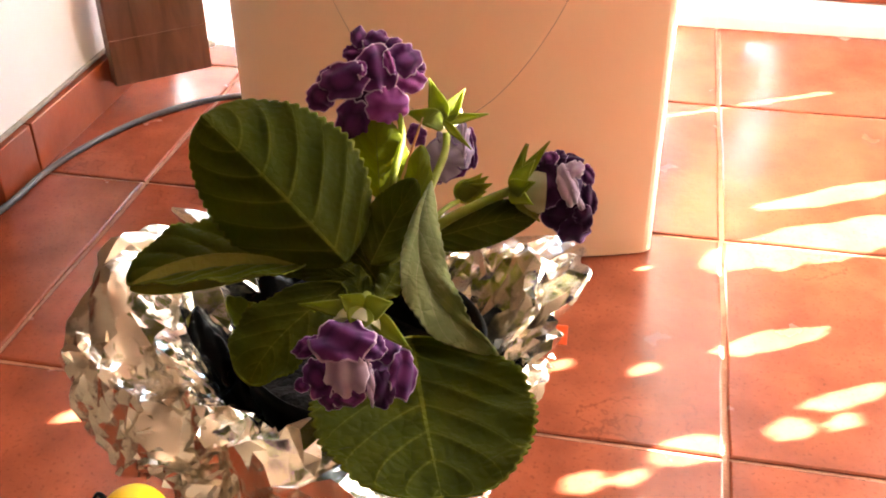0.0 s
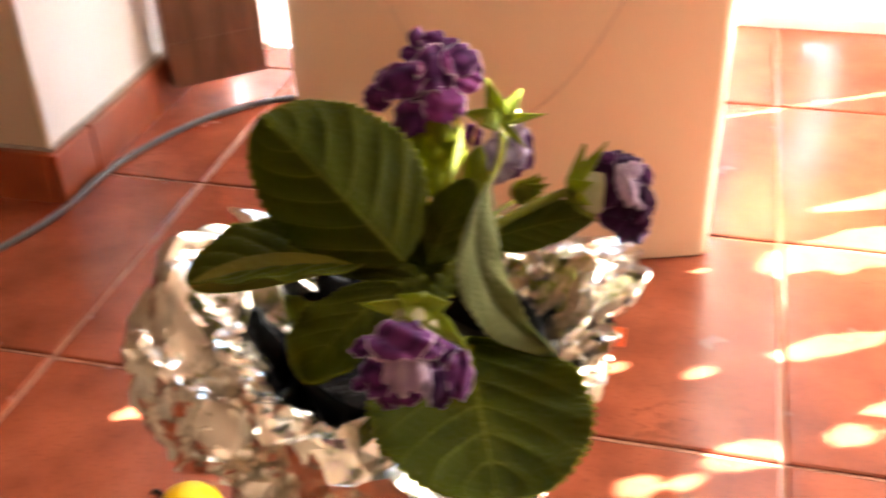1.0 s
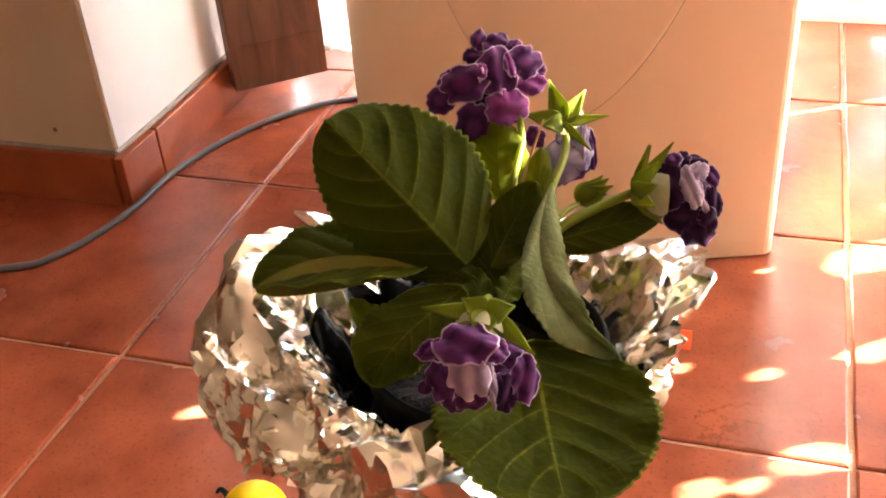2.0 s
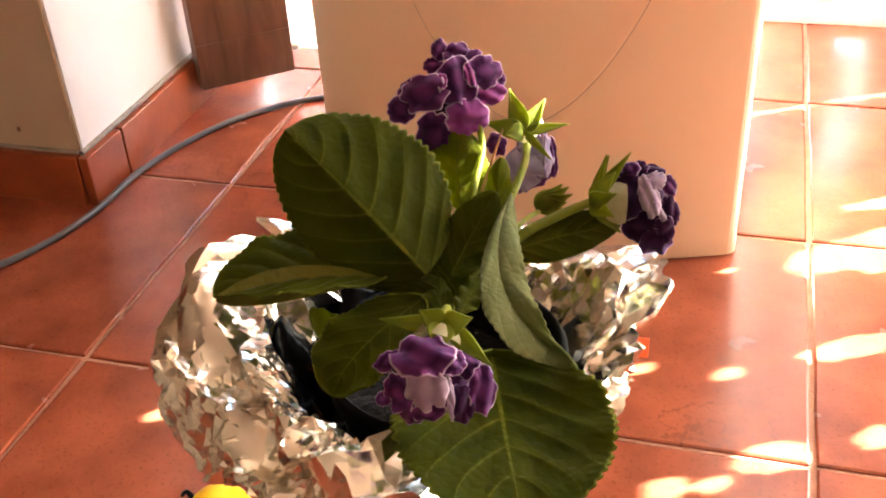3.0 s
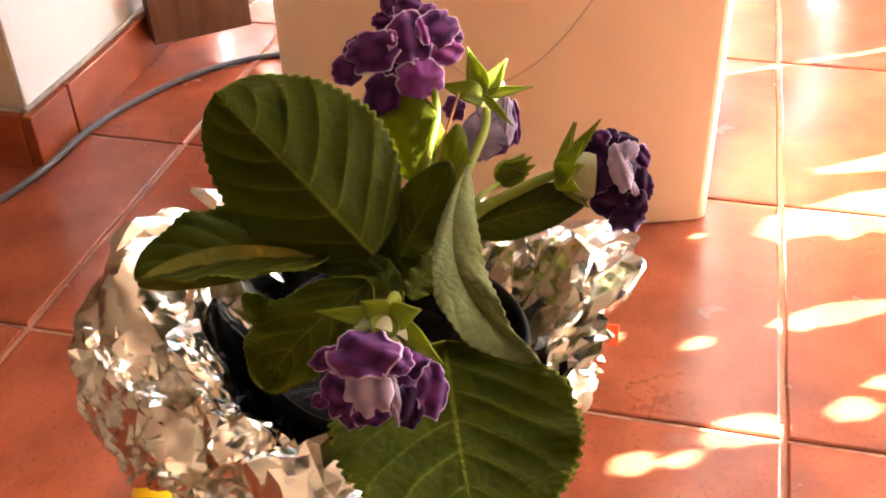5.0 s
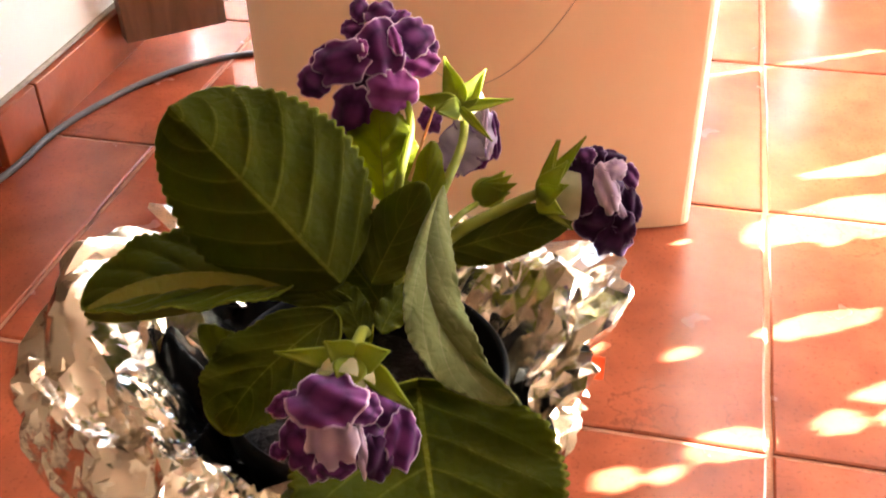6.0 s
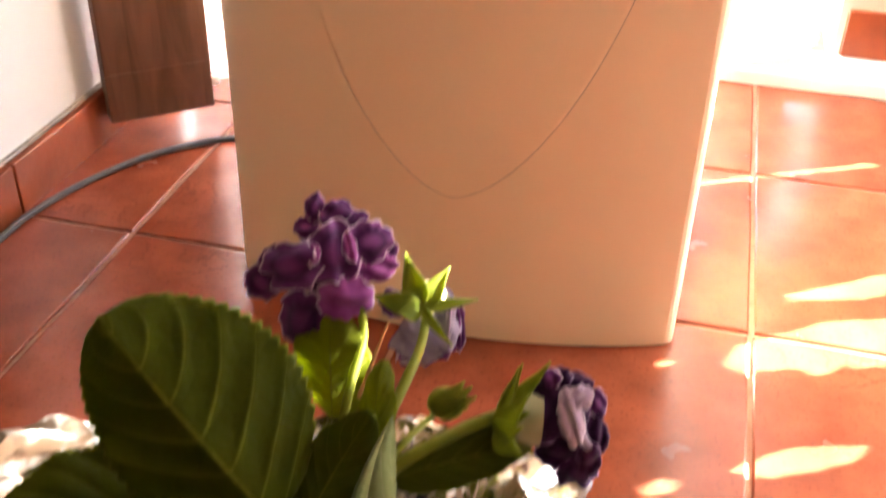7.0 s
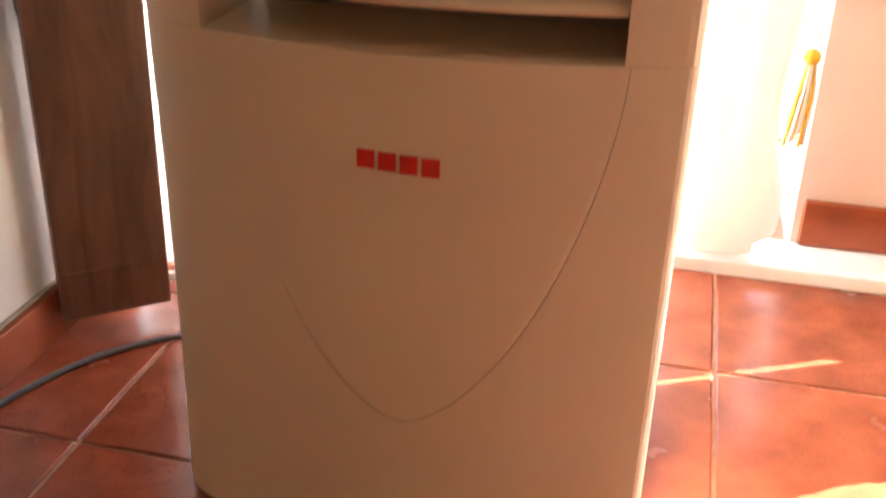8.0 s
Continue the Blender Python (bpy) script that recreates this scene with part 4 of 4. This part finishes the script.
# lobes placed to fit the camera's view; one unit is 100 of its pixels
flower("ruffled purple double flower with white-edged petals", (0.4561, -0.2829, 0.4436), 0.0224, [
    (0.02, 0.80, -0.35, 0.15, 0.21, 0, 0.50, PETAL), (0.33, 0.66, -0.25, 0.27, 0.23, -10, 0.50, PETAL), (0.61, 0.59, -0.18, 0.16, 0.10, 10, 0.50, PETAL),
    (-0.14, 0.55, -0.30, 0.18, 0.16, 0, 0.50, PETAL), (0.24, 0.20, 0.12, 0.36, 0.44, 0, 0.45, PETAL), (-0.34, 0.10, 0.15, 0.43, 0.36, 6, 0.45, PETAL),
    (-0.84, -0.11, -0.15, 0.27, 0.27, 20, 0.40, PETAL), (0.72, 0.27, -0.02, 0.33, 0.31, -25, 0.45, PETAL), (0.78, -0.13, -0.12, 0.29, 0.20, 0, 0.40, PETAL_PINK),
    (-0.34, -0.68, -0.05, 0.34, 0.46, -8, 0.35, PETAL), (0.30, -0.46, 0.08, 0.38, 0.33, 3, 0.45, PETAL_PINK), (0.46, 0.26, 0.22, 0.10, 0.21, 8, 0.40, PETAL_PINK),
    (-0.02, 0.24, 0.30, 0.08, 0.14, -10, 0.40, PETAL_PINK), (-0.60, 0.22, -0.10, 0.30, 0.18, 20, 0.40, PETAL), (0.90, 0.12, -0.20, 0.22, 0.16, -40, 0.30, PETAL)])
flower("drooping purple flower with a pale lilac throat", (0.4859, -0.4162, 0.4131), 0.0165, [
    (-0.06, 0.42, 0.48, 0.60, 0.40, -6, 0.45, PETAL), (0.3, -0.1, -0.12, 0.5, 0.5, 0, 0.2, PETAL), (0.44, 0.20, 0.42, 0.24, 0.24, -30, 0.40, PETAL), (-0.10, -0.14, 0.34, 0.40, 0.46, 0, 0.35, PETAL_PALE),
    (-0.62, -0.16, 0.00, 0.26, 0.41, 8, 0.40, PETAL), (-0.95, -0.22, -0.15, 0.14, 0.14, 0, 0.50, PETAL), (-0.72, 0.45, -0.12, 0.30, 0.19, 15, 0.40, PETAL),
    (-0.16, -0.60, 0.08, 0.34, 0.17, -4, 0.40, PETAL), (0.48, -0.56, 0.08, 0.23, 0.36, 0, 0.35, PETAL_DARK), (0.29, -0.42, 0.22, 0.07, 0.40, -4, 0.30, PETAL_PALE),
    (0.90, -0.38, -0.05, 0.28, 0.45, -12, 0.40, PETAL), (0.70, 0.20, -0.08, 0.24, 0.38, 12, 0.40, PETAL), (-0.42, -0.53, -0.02, 0.30, 0.24, 10, 0.40, PETAL)])
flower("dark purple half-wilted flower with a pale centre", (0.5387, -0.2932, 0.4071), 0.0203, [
    (-0.32, 0.32, 0.05, 0.30, 0.52, -4, 0.40, PETAL_DARK), (-0.12, 0.71, -0.05, 0.30, 0.17, 8, 0.40, PETAL_DARK), (0.22, 0.60, -0.10, 0.26, 0.18, -20, 0.40, PETAL_DARK),
    (0.07, 0.18, 0.22, 0.19, 0.44, 4, 0.45, PETAL_PALE), (0.26, 0.44, 0.15, 0.18, 0.18, 0, 0.40, PETAL_PALE), (0.48, 0.28, -0.05, 0.13, 0.22, 0, 0.40, PETAL),
    (0.42, -0.16, -0.02, 0.15, 0.30, 6, 0.40, PETAL_DARK), (-0.20, -0.34, 0.02, 0.34, 0.30, 0, 0.40, PETAL_DARK), (0.04, -0.70, 0.00, 0.34, 0.24, 5, 0.40, PETAL_DARK),
    (0.22, -0.18, 0.24, 0.06, 0.28, 14, 0.30, PETAL_PALE), (-0.18, 0.75, 0.02, 0.18, 0.14, 0, 0.50, PETAL), (0.25, -0.50, 0.10, 0.18, 0.28, -8, 0.35, PETAL_DARK),
    (0.12, -0.22, 0.12, 0.14, 0.34, -10, 0.35, PETAL_DARK)])
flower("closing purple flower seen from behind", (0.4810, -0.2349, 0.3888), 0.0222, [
    (-0.18, -0.10, 0.05, 0.46, 0.46, 0, 0.60, PETAL_BACK), (-0.65, 0.49, -0.25, 0.22, 0.24, 10, 0.40, PETAL), (0.25, 0.07, 0.08, 0.22, 0.46, -8, 0.50, PETAL_BACK),
    (0.42, 0.00, -0.02, 0.10, 0.44, -6, 0.40, PETAL), (-0.15, -0.37, -0.05, 0.52, 0.18, 6, 0.40, PETAL), (0.10, 0.35, 0.00, 0.34, 0.34, 0, 0.50, PETAL_BACK),
    (0.28, 0.20, 0.15, 0.05, 0.40, -6, 0.30, PETAL_PALE), (-0.45, -0.25, -0.05, 0.30, 0.34, 10, 0.40, PETAL_BACK)])


def sepal(base, tip, width, cup=0.001):
    base, tip = Vector(base), Vector(tip)
    d = (tip - base).normalized()
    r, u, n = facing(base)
    side = d.cross(n).normalized() * width
    m = base * 0.6 + tip * 0.4 + n * 0.002
    ob = part("sepal", near(blade(base, tip, m + side, m - side, m, cup=cup, tooth=0, pucker=0, ruffle=0, wide=0.62, blunt=1.1, ns=16, nu=6)), SEPAL, plant, smooth=True)
    mod = ob.modifiers.new("thickness", "SOLIDIFY")
    mod.thickness, mod.offset = 0.0006, 0


def bell(at, tip, r0, r1):
    """The green cup behind a flower."""
    at, tip = Vector(at), Vector(tip)
    d = (tip - at)
    a = d.cross(Vector((0, 0, 1))).normalized()
    b = d.cross(a).normalized()
    rows = []
    for k in range(9):
        f = k / 8
        r = r0 + (r1 - r0) * math.sin(f * math.pi / 2)
        rows.append([at + d * f + (a * math.cos(q) + b * math.sin(q)) * r for q in (2 * math.pi * i / 20 for i in range(20))])
    part("flower_tube", near(grid_bm(rows, closed=True)), TUBE, plant, "pale flower tube", smooth=True)


bell((0.4825, -0.2603, 0.4141), (0.4830, -0.2502, 0.4174), 0.0024, 0.0062)
sepal((0.4827, -0.2611, 0.4183), (0.4749, -0.2520, 0.4331), 0.0044)
sepal((0.4827, -0.2611, 0.4183), (0.4897, -0.2494, 0.4282), 0.0040)
sepal((0.4827, -0.2611, 0.4183), (0.5003, -0.2515, 0.4184), 0.0022)
sepal((0.4827, -0.2611, 0.4183), (0.4669, -0.2662, 0.4238), 0.0042)
sepal((0.4827, -0.2611, 0.4183), (0.4962, -0.2687, 0.4101), 0.0016)
sepal((0.4827, -0.2611, 0.4183), (0.4756, -0.2695, 0.4204), 0.0040)
bell((0.5164, -0.2942, 0.4069), (0.5297, -0.2913, 0.4061), 0.004, 0.0088)
sepal((0.5183, -0.2971, 0.4108), (0.5311, -0.2909, 0.4290), 0.0026)
sepal((0.5182, -0.2970, 0.4118), (0.5230, -0.2929, 0.4279), 0.0018)
sepal((0.5193, -0.2981, 0.4078), (0.5288, -0.2953, 0.3950), 0.0030)
sepal((0.5182, -0.2990, 0.4107), (0.5272, -0.2989, 0.4148), 0.0034)
sepal((0.5191, -0.3112, 0.4181), (0.5273, -0.3063, 0.4286), 0.0034)
sepal((0.5193, -0.3125, 0.4181), (0.5281, -0.3179, 0.4261), 0.0036)
sepal((0.5194, -0.3129, 0.4174), (0.5292, -0.3208, 0.4178), 0.0034)
sepal((0.5190, -0.3071, 0.4169), (0.5228, -0.2984, 0.4311), 0.0016)
bell((0.4860, -0.4004, 0.4246), (0.4859, -0.4083, 0.4204), 0.003, 0.008)
sepal((0.4869, -0.4043, 0.4245), (0.4676, -0.4082, 0.4272), 0.0028)
sepal((0.4878, -0.4062, 0.4264), (0.4797, -0.4042, 0.4294), 0.0040)
sepal((0.4878, -0.4062, 0.4264), (0.4960, -0.4023, 0.4276), 0.0040)
sepal((0.4889, -0.4043, 0.4245), (0.5033, -0.4084, 0.4145), 0.0030)
sepal((0.4878, -0.4062, 0.4274), (0.4867, -0.4141, 0.4221), 0.0042)
# closed bud
bm = bmesh.new()
bmesh.ops.create_uvsphere(bm, u_segments=20, v_segments=14, radius=1)
for v in bm.verts:
    v.co = Vector((v.co.x * 0.0062, v.co.y * 0.0052, v.co.z * 0.0056))
bm.transform(Matrix.Translation((0.4977, -0.2836, 0.3982)))
part("bud", near(bm), SEPAL, plant, "closed green flower bud", smooth=True)
for q in ((0.5057, -0.2815, 0.4053), (0.5077, -0.2835, 0.4032), (0.5027, -0.2796, 0.4053), (0.5057, -0.2855, 0.4002)):
    sepal((0.4947, -0.2856, 0.3971), q, 0.0034)

# ---- floor tiles ----
def tile_mesh(seed):
    rng = random.Random(seed)
    g, bm = 0.0026, bmesh.new()
    h = T / 2 - g
    ring = []
    for k in range(4):
        a, b = [(-1, -1), (1, -1), (1, 1), (-1, 1)][k], [(-1, -1), (1, -1), (1, 1), (-1, 1)][(k + 1) % 4]
        for i in range(5):
            f = i / 5
            ring.append(Vector((h * (a[0] + (b[0] - a[0]) * f) + rng.uniform(-0.0008, 0.0008), h * (a[1] + (b[1] - a[1]) * f) + rng.uniform(-0.0008, 0.0008), 0)))
    lo = [bm.verts.new((p.x, p.y, -0.006)) for p in ring]
    mid = [bm.verts.new((p.x, p.y, -0.0012)) for p in ring]
    top = [bm.verts.new((p.x * 0.988, p.y * 0.988, 0.0)) for p in ring]
    for i in range(len(ring)):
        j = (i + 1) % len(ring)
        bm.faces.new((lo[i], lo[j], mid[j], mid[i]))
        bm.faces.new((mid[i], mid[j], top[j], top[i]))
    bm.faces.new(top)
    me = bpy.data.meshes.new("tile")
    bm.to_mesh(me)
    bm.free()
    me.materials.append(TERRACOTTA)
    return me


shapes = [tile_mesh(s) for s in range(6)]
rng = random.Random(11)
for i in range(-7, 15):
    for j in range(-9, 3):
        x, y = (i + 0.5) * T, (j + 0.5) * T
        if x + T / 2 < ROOM[0] or x - T / 2 > ROOM[1] or (x < WALL_X - T / 2 and y > WALL_Y + T / 2):
            continue
        tile = new("tile", rng.choice(shapes))
        tile.location = (x, y, rng.uniform(-0.0006, 0.0))
        tile.rotation_euler[2] = rng.choice((0, 1, 2, 3)) * math.pi / 2
        tile.parent = floor
